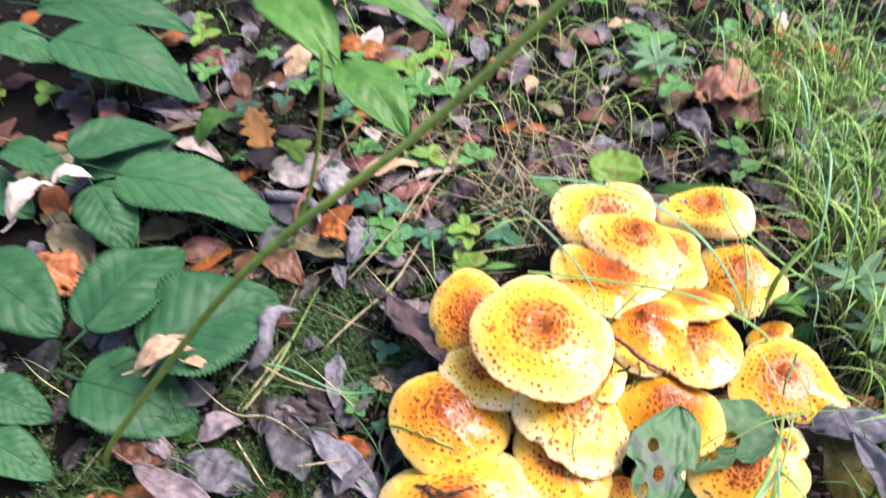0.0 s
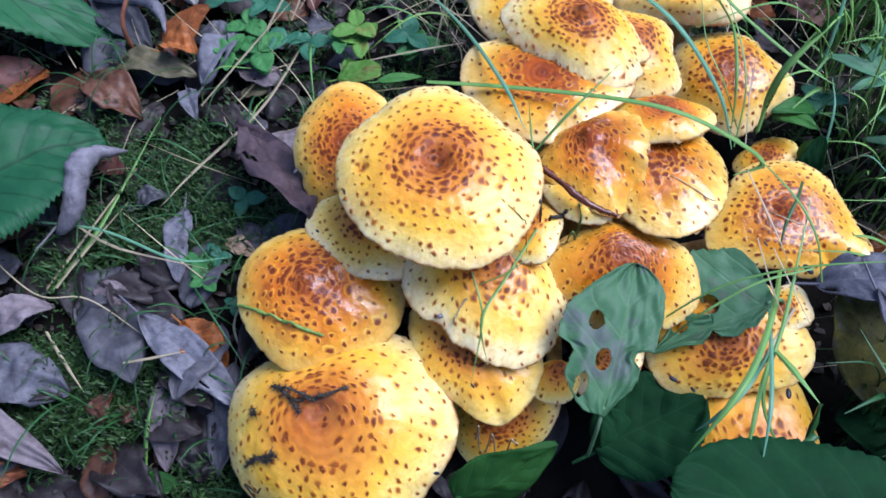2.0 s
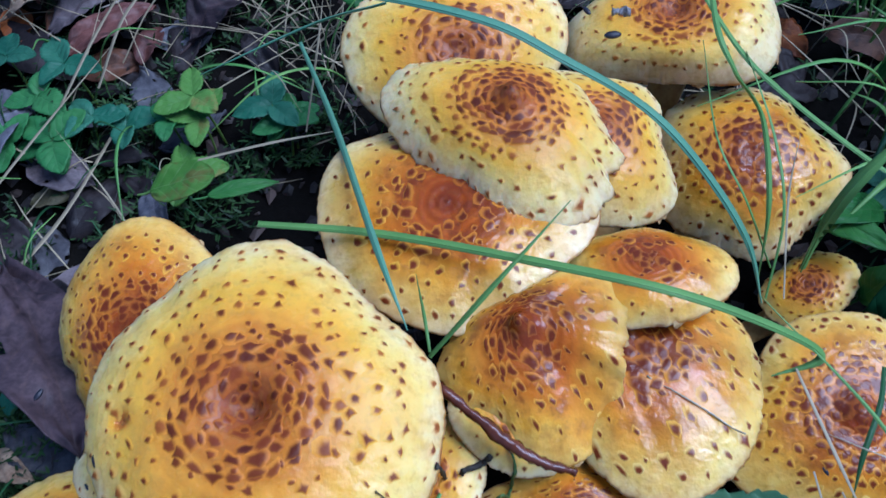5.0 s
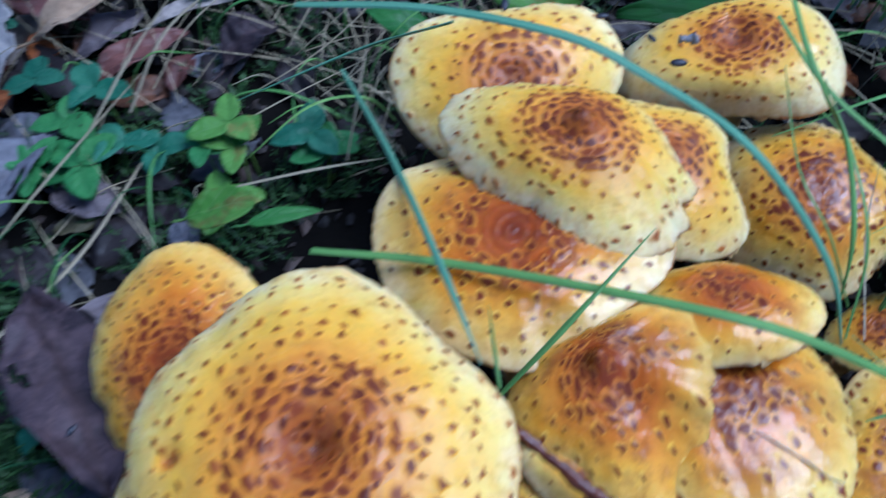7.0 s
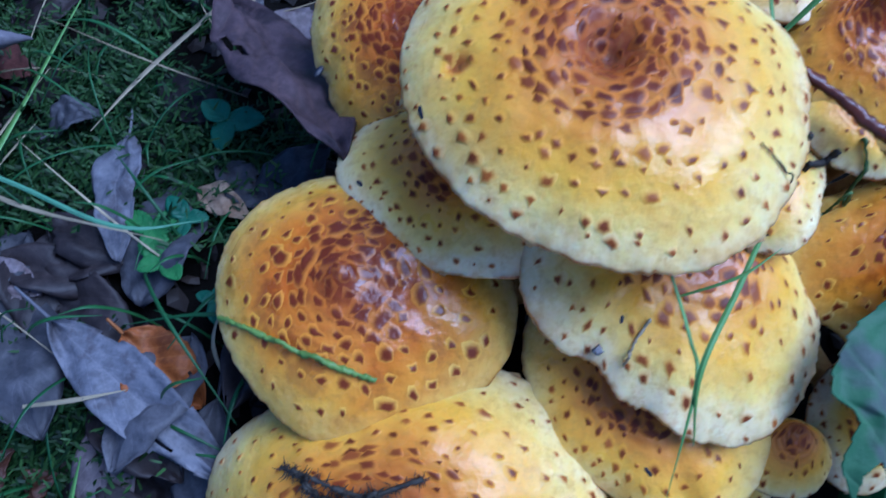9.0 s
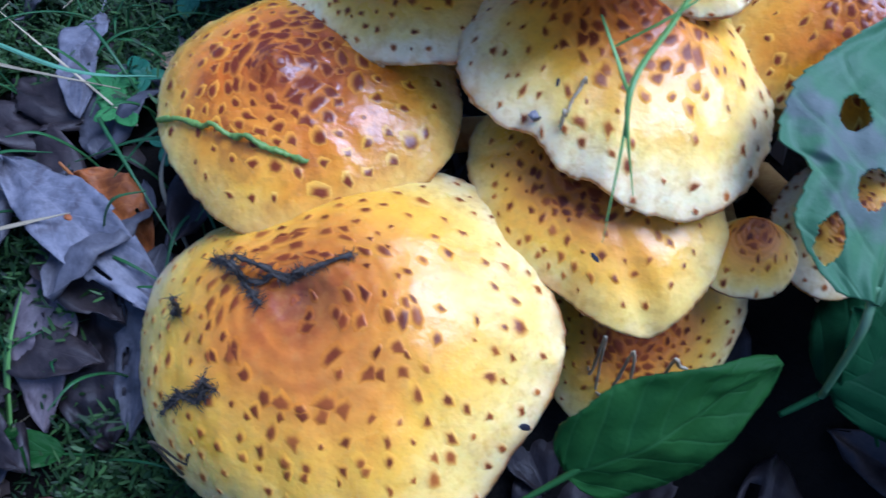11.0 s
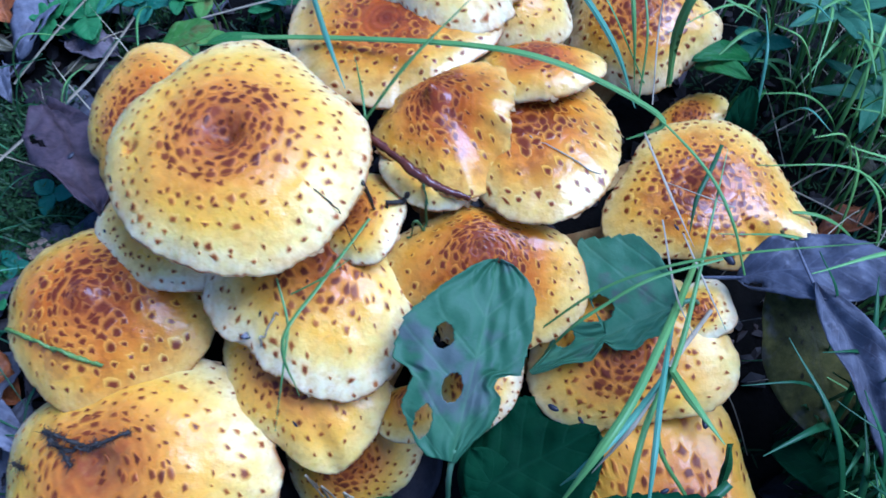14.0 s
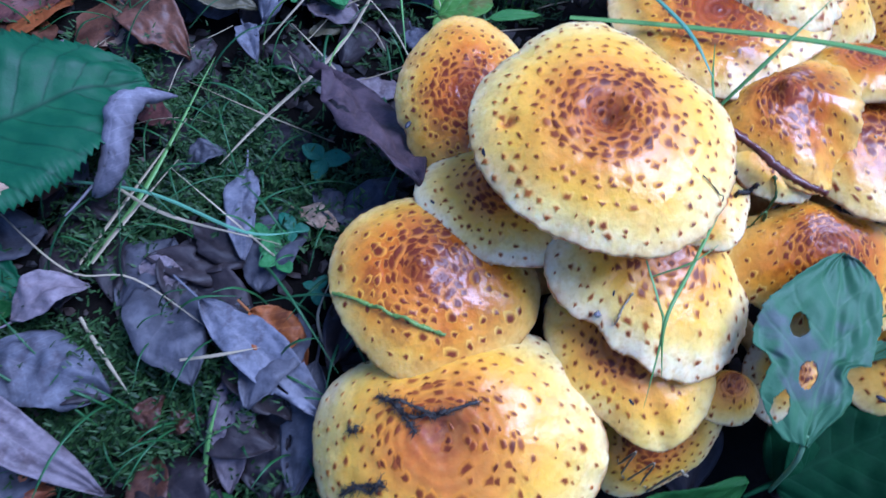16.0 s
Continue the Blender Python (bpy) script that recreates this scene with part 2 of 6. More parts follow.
def mushroom(label, centre, lean, radius, rise, lobes, seed, pit=0.0, umbo=0.0, droop=2.9, torn=0.012, wave=0.02, bite=(), dents=(), hub=((0.0, 0.0),), scales=1.0, size=1.0, amber=0.0, creases=(), bald=0.0):
    """One scaly mushroom: a lobed domed cap with a thin ragged rim, gills below, a bent stem and raised scales in rings."""
    rnd = random.Random(seed)
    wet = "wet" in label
    c = Vector(centre)
    n = Vector((lean[0], lean[1], 1.0)).normalized()
    u = (Vector((1, 0, 0)) - n * n.x).normalized()
    v = n.cross(u)
    toward = (ROOT - c)
    base = Vector((c.x + 0.55 * toward.x, c.y + 0.55 * toward.y, 0.0))
    base.z = height(base.x, base.y) - 0.002
    thing = new("mushroom")
    thing.location = base
    tagged(thing, label, "mushroom", "cluster of scaly mushrooms")
    off = Vector((seed * 3.7, seed * 1.9, 0))

    def reach(th):
        r = 1.0
        for i, k in enumerate((2, 3, 4, 5)):
            r += lobes[2 * i] * math.cos(k * th) + lobes[2 * i + 1] * math.sin(k * th)
        q = Vector((math.cos(th), math.sin(th), 0))
        r += torn * noise.noise(q * 6 + off)
        for at, wide, deep in bite:
            d = (th - at + math.pi) % (2 * math.pi) - math.pi
            r -= deep * math.exp(-(d / wide) ** 2)
        return radius * r

    shift = u * (hub[0][0] * radius) + v * (hub[0][1] * radius)

    def inward(r, th):
        full, s = reach(th), r / radius
        for _ in range(4):
            s = r / (radius + (full - radius) * min(1.0, s) ** 1.3)
        return s

    def top(s, th):
        r = s * (radius + (reach(th) - radius) * s ** 1.3)
        q = Vector((math.cos(th), math.sin(th), 0))
        if s > 0.8:
            r += radius * torn * s ** 14 * (0.5 * noise.noise(q * 17 + off) + 0.45 * noise.noise(q * 31 + off) - 1.6 * max(0.0, noise.noise(q * 23 - off) - 0.28) + 0.55 * noise.noise(q * 75 + off))
        z = rise * (1 - s ** droop) - 0.10 * radius * max(0.0, s - 0.86) ** 1.2
        z -= pit * radius * math.exp(-(s / 0.13) ** 2)
        z += umbo * radius * math.exp(-(s / 0.13) ** 2)
        z += wave * radius * s ** 3 * (noise.noise(q * 1.6 + off) + 0.6 * noise.noise(q * 4.2 + off)) * 2
        z += 0.022 * radius * noise.noise(Vector((r * q.x, r * q.y, seed)) * 70) + 0.008 * radius * noise.noise(Vector((r * q.x, r * q.y, seed)) * 190)
        for at, wide, deep, near_rim in creases:
            d = (th - at + math.pi) % (2 * math.pi) - math.pi
            z -= deep * radius * s ** near_rim * math.exp(-(d / wide) ** 2)
        for ds, dth, deep, wide in dents:
            d2 = (s * math.cos(th) - ds * math.cos(dth)) ** 2 + (s * math.sin(th) - ds * math.sin(dth)) ** 2
            z -= deep * math.exp(-d2 * (radius / wide) ** 2)
        return c + shift * (1 - min(1.0, s)) + u * (r * q.x) + v * (r * q.y) + n * z

    segs, rings = 224, [0.0, 0.04, 0.08, 0.12, 0.16, 0.2, 0.26, 0.33, 0.4, 0.44, 0.48, 0.52, 0.56, 0.59, 0.62, 0.65, 0.68, 0.71, 0.74, 0.77, 0.81, 0.86, 0.9, 0.94, 0.97, 0.99, 1.0]
    angle = [2 * math.pi * j / segs for j in range(segs)]
    verts, rad = [], []
    for s in rings:
        for th in angle:
            verts.append(top(max(s, 0.004), th) - base)
            tone = s * (1 - amber) + max(0, -amber) * 0.2
            for ds, dth, deep, wide in dents:
                d2 = (s * math.cos(th) - ds * math.cos(dth)) ** 2 + (s * math.sin(th) - ds * math.sin(dth)) ** 2
                tone *= 1 - 0.95 * math.exp(-d2 * (radius / wide) ** 2)
            rad.append(tone)
    edge = 0.0011 + 0.018 * radius
    for s, drop in ((1.004, 0.35), (0.996, 0.8), (0.975, 1.0)):
        for th in angle:
            verts.append(top(min(s, 1.0), th) + (top(1.0, th) - c).normalized() * radius * (s - 1.0) - n * edge * drop - base)
            rad.append(1.0)
    me = mesh_of("cap", verts, grid_faces(len(rings) + 3, segs, True))
    attribute(me, "radial", rad)
    attribute(me, "rim", [0.0] * (segs * (len(rings) - 3)) + [0.12] * segs + [0.45] * segs + [1.0] * (segs * 4))
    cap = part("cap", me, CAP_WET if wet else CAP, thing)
    # gills: a ribbed underside from the rim in to the stem
    ribs = 176
    verts = []
    for s in (0.985, 0.8, 0.55, 0.3, 0.12):
        for j in range(ribs):
            th = 2 * math.pi * j / ribs
            thick = edge * 0.9 + 0.10 * radius * (1 - s) + (0.035 * radius if j % 2 else 0.0) * (1 - abs(s - 0.55) * 1.6)
            verts.append(top(s, th) - n * thick - base)
    part("gills", mesh_of("gills", verts, grid_faces(5, ribs, True)), GILLS, thing, "yellow-brown gills under the cap")
    # stem
    a = c - n * 0.09 * radius
    thick = 0.11 * radius + 0.0025
    verts, sides, levels = [], 14, 9
    for i in range(levels):
        t = i / (levels - 1)
        p = a * (1 - t) ** 2 + (a - n * (a.z - base.z) * 0.55) * 2 * t * (1 - t) + base * t * t
        for j in range(sides):
            th = 2 * math.pi * j / sides
            w = thick * (1 + 0.25 * (1 - t) ** 3 + 0.12 * noise.noise(Vector((j * 1.3, i * 0.9, seed))))
            verts.append(p + Vector((w * math.cos(th), w * math.sin(th), 0)) - base)
    part("stem", mesh_of("stem", verts, grid_faces(levels, sides, True)), STEM, thing, "yellow fibrous stem with brown flecks")
    # scales: broad flakes crowded in rings round the middle, small raised points farther out
    verts, faces, rad, edge_of = [], [], [], []
    size *= 1.14 * (radius / 0.044) ** 0.4
    inner = 0.38 + 0.07 * rnd.random()
    ring = ((0.40, 0.44), (0.68, 0.70), (1.0, 1.0))
    s = 0.06
    while s < 0.965:
        near = min(1.0, max(0.0, (inner + 0.10 - s) / 0.14))
        gap = size * (0.0023 * near + (1 - near) * (0.0031 + 0.0011 * s))
        pitch = size * (0.0040 * near + (1 - near) * (0.0036 + 0.0013 * s))
        count = max(4, int(2 * math.pi * s * radius / pitch * scales))
        turn = rnd.uniform(0, 6.28)
        for k in range(count):
            if rnd.random() < (0.72 if s < bald else 0.06 + 0.09 * s - 0.05 * near):
                continue
            th = turn + 2 * math.pi * (k + rnd.uniform(-0.22, 0.22)) / count
            ss = min(0.975, max(0.02, s + (rnd.uniform(-0.16, 0.16) + 0.25 * math.sin(2 * th + turn)) * gap / radius))
            o = top(ss, th)
            er = (top(ss + 0.02, th) - o).normalized()
            et = (top(ss, th + 0.03) - o).normalized()
            swing = rnd.uniform(-0.22, 0.22)
            er, et = er * math.cos(swing) + et * math.sin(swing), et * math.cos(swing) - er * math.sin(swing)
            en = er.cross(et).normalized()
            if en.dot(n) < 0:
                en = -en
            roll = rnd.random()
            big = rnd.uniform(0.75, 1.1) if roll < 0.64 else (rnd.uniform(0.42, 0.7) if roll < 0.86 else rnd.uniform(1.1, 1.4))
            w = size * (0.0025 * near * min(1.0, 0.5 + 2.0 * s) + (0.00178 - 0.0005 * s) * (1 - near)) * big * rnd.uniform(0.8, 1.15)
            long = size * (0.00132 * near + (0.00128 - 0.0002 * s) * (1 - near)) * (0.35 + 0.65 * big) * rnd.uniform(0.75, 1.35)
            lift = size * rnd.uniform(0.00012, 0.00030) * (0.6 + 0.4 * big) * (0.5 if wet else 1.0)
            first = len(verts)
            verts.append(o + en * lift + er * long * 0.16 - base)
            soft = [rnd.uniform(0.62, 1.35) for q in range(8)]
            for level, (r, e) in enumerate(ring):
                for q in range(8):
                    b = 2 * math.pi * q / 8
                    out = math.cos(b)
                    reach_out = (1.25 if q == 0 else 1.0) if out > 0 else 1.25
                    ahead = (0.16, 0.08, 0.0)[level]
                    x = o + er * long * (out * reach_out * r * soft[q] + ahead) + et * (math.sin(b) * w * r * soft[q])
                    p2 = x - c - shift * (1 - ss)
                    rr = math.hypot(p2.dot(u), p2.dot(v))
                    t2 = math.atan2(p2.dot(v), p2.dot(u))
                    on = top(min(0.992, inward(rr, t2)), t2)
                    verts.append(on + en * (lift * ((1.15, 0.75, 0.0)[level] if out > -0.2 else (0.45, 0.12, 0.0)[level]) + 0.00006) - base)
                    edge_of.append(e + (0.20 * max(0.0, -out) - 0.06 * max(0.0, out) if level < 2 else 0.0))
            edge_of.insert(len(edge_of) - 24, 0.0)
            for q in range(8):
                k2 = (q + 1) % 8
                faces.append((first, first + 1 + q, first + 1 + k2))
                for level in (0, 1):
                    f = first + 1 + 8 * level
                    faces.append((f + q, f + 8 + q, f + 8 + k2, f + k2))
            rad += [ss * (1 - amber) + max(0, -amber) * 0.2] * 25
        s += gap / radius * rnd.uniform(0.85, 1.1)
    # the large scales are pieces of their own, the small ones stay joined
    count = len(verts) // 25
    big_ones = sorted(range(count), key=lambda k: -(verts[25 * k + 19] - verts[25 * k + 23]).length)[:130 if radius > 0.022 else 40]
    pattern = faces[:24]
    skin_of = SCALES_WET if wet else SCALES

    def piece(name, keep):
        me = mesh_of(name, [verts[25 * k + q] for k in keep for q in range(25)], [tuple(25 * i + q for q in f) for i in range(len(keep)) for f in pattern])
        attribute(me, "radial", [rad[25 * k + q] for k in keep for q in range(25)])
        attribute(me, "edge", [edge_of[25 * k + q] for k in keep for q in range(25)])
        return part(name, me, skin_of, cap)

    for k in big_ones:
        piece("scale", [k])
    chosen = set(big_ones)
    sc = tagged(piece("scales", [k for k in range(count) if k not in chosen]), "small dark brown raised scales in rings")
    sc["kind"] = "stuff"
    # shreds of the torn veil hanging from the rim
    for k in range(int(14 * radius / 0.03)):
        th = rnd.uniform(0, 2 * math.pi)
        if noise.noise(Vector((math.cos(th), math.sin(th), 0)) * 3.0 - off) < -0.05:
            continue
        o = top(1.0, th)
        out = (o - top(0.97, th)).normalized()
        along = (top(1.0, th + 0.02) - o).normalized()
        w, long = rnd.uniform(0.0006, 0.0019), rnd.uniform(0.0006, 0.0018)
        tip = out * long * rnd.uniform(0.2, 0.9) - n * long * rnd.uniform(0.3, 0.9) + along * w * rnd.uniform(-0.8, 0.8)
        outline = [-along * w - out * 0.0008, along * w - out * 0.0008, along * w * 0.75 + tip * 0.45, tip * 1.0 + along * w * 0.15, tip * 0.8 - along * w * 0.3, -along * w * 0.85 + tip * 0.35]
        verts = [o + p - n * (edge * 0.3) - base for p in outline] + [o + p - n * (edge * 0.3 + 0.0005) - base for p in outline]
        faces = [(0, 1, 2, 5), (2, 3, 4, 5), (11, 8, 7, 6), (11, 10, 9, 8)] + [(i, i + 6, (i + 1) % 6 + 6, (i + 1) % 6) for i in range(6)]
        part("shred", mesh_of("shred", verts, faces, False), SHRED, cap)
    return thing


mushroom("large yellow scaly mushroom with a pitted brown middle", (0.0738, 0.2665, 0.0913), (-0.01, -0.03), 0.0444, 0.0135,
         (-0.016, -0.058, -0.005, -0.023, 0.029, 0.005, 0.009, 0.019), seed=1, pit=0.15, torn=0.016, amber=0.13, dents=((0.72, 3.15, 0.0024, 0.0021),))
mushroom("small wet scaly mushroom half hidden behind a larger cap", (0.0311, 0.3046, 0.0601), (-0.06, -0.37), 0.0310, 0.0120,
         (-0.064, -0.019, 0.026, -0.019, 0.026, -0.004, -0.000, 0.006), seed=2, amber=0.19, bite=((3.6, 0.12, 0.06),))
mushroom("pale yellow mushroom tucked under the largest cap", (0.0418, 0.2613, 0.0562), (-0.05, 0.06), 0.0287, 0.0095,
         (0.038, -0.099, -0.040, 0.005, -0.001, -0.010, -0.010, 0.025), seed=3, amber=0.05, torn=0.014)
mushroom("wet yellow scaly mushroom with a dark ringed middle", (0.0171, 0.2325, 0.0449), (0.02, -0.14), 0.0369, 0.0125,
         (0.054, -0.024, 0.020, 0.027, -0.003, -0.014, -0.009, -0.003), seed=4, umbo=0.08, amber=0.19, size=1.2, hub=((-0.14, 0.12),))
mushroom("large broad scaly mushroom with a brown hollow middle", (0.0239, 0.1747, 0.0191), (-0.18, -0.32), 0.0488, 0.0215,
         (0.082, 0.007, -0.024, 0.042, 0.028, -0.009, 0.040, 0.000), seed=5, pit=0.06, amber=0.13, bald=0.36, scales=0.9, hub=((0.0, 0.26),), torn=0.01, bite=((0.75, 0.4, -0.12), (-0.9, 0.4, -0.08)), creases=((0.08, 0.06, 0.05, 12), (0.30, 0.06, 0.06, 12), (0.52, 0.06, 0.05, 12), (-0.14, 0.06, 0.04, 12)))
mushroom("pale yellow mushroom with a ragged bent rim", (0.0945, 0.2305, 0.0552), (0.12, -0.13), 0.0361, 0.0119,
         (0.015, -0.061, -0.050, 0.018, 0.007, 0.013, 0.004, 0.003), seed=6, amber=0.04, torn=0.022, wave=0.05, scales=0.78, hub=((0, 0.35),), bite=((-2.45, 0.2, 0.1), (-1.9, 0.08, 0.05)))
mushroom("small yellow mushroom wedged under others", (0.0872, 0.2064, 0.0358), (-0.04, -0.15), 0.0293, 0.0097,
         (-0.004, -0.167, -0.010, 0.013, -0.017, 0.016, 0.037, -0.029), seed=7, amber=0.2, torn=0.015, wave=0.03, hub=((0, 0.22),), creases=((-1.25, 0.14, 0.13, 3), (-0.5, 0.35, -0.12, 3)))
mushroom("low yellow mushroom near the soil", (0.0999, 0.1888, 0.0068), (-0.10, -0.74), 0.0269, 0.0089,
         (-0.004, 0.100, 0.039, 0.016, -0.002, -0.016, -0.022, 0.014), seed=8, amber=0.14)
mushroom("tiny yellow mushroom behind a holed leaf", (0.1230, 0.1930, 0.0308), (-0.08, -0.21), 0.0106, 0.0035,
         (0.056, 0.026, -0.004, -0.009, -0.001, 0.019, 0.008, 0.002), seed=9, amber=0.15, scales=0.6, hub=((0.3, 0.75),))
mushroom("small pale mushroom under a holed leaf", (0.1476, 0.2029, 0.0292), (-0.05, -0.21), 0.0174, 0.0057,
         (-0.022, 0.129, 0.019, 0.025, -0.016, -0.012, -0.019, 0.003), seed=10, amber=-0.08)
mushroom("wet orange-topped scaly mushroom partly under a leaf", (0.1535, 0.2325, 0.0560), (-0.02, -0.50), 0.0282, 0.0092,
         (0.190, -0.120, -0.058, 0.047, 0.091, -0.003, -0.037, -0.004), seed=11, umbo=0.0, amber=0.18, torn=0.02, droop=2.2, hub=((0.0, 0.42),), bite=((-2.18, 0.32, -0.26), (-0.5, 0.6, -0.1)))
mushroom("scaly mushroom with dense dark scales behind grass", (0.2015, 0.2075, 0.0360), (-0.24, -0.23), 0.0304, 0.0078,
         (0.198, 0.031, -0.015, -0.029, -0.027, -0.032, 0.006, -0.034), seed=12, amber=0.18, torn=0.02, scales=1.25, bite=((1.9, 0.5, -0.5),), size=1.1)
# high amber: this cap's own tan, and some of the shade on it
mushroom("scaly mushroom low down among grass blades", (0.2100, 0.1649, 0.0160), (-0.10, -0.22), 0.0343, 0.0106,
         (-0.140, 0.049, 0.003, -0.041, 0.003, 0.008, -0.001, -0.030), seed=13, amber=0.28, size=1.2, scales=1.2, hub=((0.15, -0.62),))
mushroom("wet amber scaly mushroom with a rolled pale rim", (0.2355, 0.2643, 0.0480), (-0.01, -0.13), 0.0321, 0.0080,
         (0.065, 0.019, -0.045, -0.079, -0.001, 0.041, 0.010, -0.032), seed=14, amber=0.16, umbo=0.08, torn=0.016, scales=1.3, size=1.1, bite=((-0.5, 0.26, -0.22),), creases=((-0.92, 0.10, 0.16, 4), (-0.5, 0.2, -0.12, 5)))
mushroom("wet amber scaly mushroom under a curled one", (0.1749, 0.2762, 0.0721), (-0.06, 0.12), 0.0319, 0.0096,
         (-0.097, -0.017, -0.003, 0.031, 0.007, -0.023, 0.005, 0.009), seed=15, amber=0.16, umbo=0.09, torn=0.018, size=1.1, hub=((-0.26, 0.4),))
mushroom("wet curled mushroom with a torn folded rim", (0.1454, 0.2770, 0.0826), (-0.11, -0.22), 0.0237, 0.0060,
         (0.013, 0.036, -0.134, 0.076, 0.015, -0.006, -0.025, -0.026), seed=16, amber=0.24, umbo=0.2, torn=0.03, wave=0.05, scales=0.85, hub=((-0.22, 0.48),), creases=((-0.85, 0.45, 0.24, 2), (0.0, 0.45, -0.22, 2), (0.85, 0.3, 0.12, 3)))
mushroom("flat wet orange mushroom with a thin rim", (0.1768, 0.3002, 0.0816), (-0.04, 0.31), 0.0202, 0.0067,
         (0.141, -0.024, 0.042, 0.011, 0.002, -0.027, 0.037, 0.018), seed=17, amber=0.16, scales=0.4, torn=0.02)
mushroom("smooth wet orange-yellow mushroom with a shallow hollow", (0.1242, 0.3238, 0.0828), (-0.07, 0.06), 0.0374, 0.0060,
         (0.075, -0.027, 0.032, 0.051, 0.008, -0.020, 0.021, -0.023), seed=18, amber=0.08, scales=0.75, bald=0.30)
mushroom("scaly mushroom with a pointed brown middle", (0.1427, 0.3482, 0.0856), (0.07, 0.08), 0.0318, 0.0137,
         (0.044, -0.199, -0.047, 0.069, -0.032, -0.003, 0.016, -0.012), seed=19, umbo=0.18, amber=0.05, torn=0.035, bite=((-0.55, 0.10, 0.10), (-0.30, 0.08, -0.06), (-0.85, 0.06, 0.05), (2.2, 0.12, 0.06)), scales=1.35, size=1.1)
mushroom("small mushroom pressed against its neighbour", (0.1698, 0.3498, 0.0724), (0.09, -0.08), 0.0276, 0.0118,
         (-0.048, -0.067, -0.031, 0.021, -0.052, 0.018, -0.035, 0.001), seed=20, amber=0.06, umbo=0.05, torn=0.02)
mushroom("broad wet mushroom with red-brown cracked scales", (0.2262, 0.3526, 0.0444), (-0.15, -0.17), 0.0312, 0.0140,
         (-0.003, -0.035, 0.024, -0.025, 0.024, -0.010, 0.016, -0.053), seed=21, amber=0.04, torn=0.025, scales=1.2, size=1.2)
mushroom("scaly orange-yellow mushroom at the back", (0.1312, 0.3981, 0.0608), (0.07, -0.42), 0.0350, 0.0115,
         (0.144, 0.027, -0.024, 0.080, -0.010, 0.011, 0.007, 0.014), seed=22, amber=0.09, pit=0.04, size=1.2)
mushroom("bright yellow mushroom with a bent down rim", (0.2095, 0.4010, 0.0607), (-0.22, 0.02), 0.0310, 0.0130,
         (0.199, -0.096, -0.077, 0.043, 0.005, -0.001, -0.029, 0.021), seed=23, amber=0.03, droop=5.5, pit=0.08, bite=((-1.6, 0.8, 0.10),), dents=((0.22, 1.4, 0.0022, 0.0050),))
mushroom("small broken mushroom in the grass", (0.2440, 0.3126, 0.0286), (-0.32, 0.07), 0.0146, 0.0048,
         (0.102, 0.116, -0.009, 0.028, 0.031, 0.017, 0.001, 0.016), seed=24, amber=0.15, torn=0.04)
mushroom("small pale mushroom squeezed between larger ones", (0.1117, 0.2521, 0.0674), (-0.27, 0.04), 0.0175, 0.0058,
         (-0.033, 0.000, -0.039, -0.002, 0.004, 0.028, 0.032, 0.005), seed=25, amber=0.08, torn=0.02, scales=0.7)
mushroom("tiny pale mushroom beside grass blades", (0.2262, 0.2185, 0.0450), (-0.25, -0.05), 0.0122, 0.0036,
         (0.050, 0.080, -0.030, -0.025, -0.015, -0.030, -0.016, -0.030), seed=26, amber=-0.05)
mushroom("torn yellow mushroom flap under a curled cap", (0.1374, 0.2663, 0.0739), (0.11, -0.06), 0.0168, 0.0055,
         (0.033, -0.064, -0.025, 0.010, 0.006, -0.007, -0.005, 0.006), seed=27, amber=0.1, torn=0.03, scales=0.5)


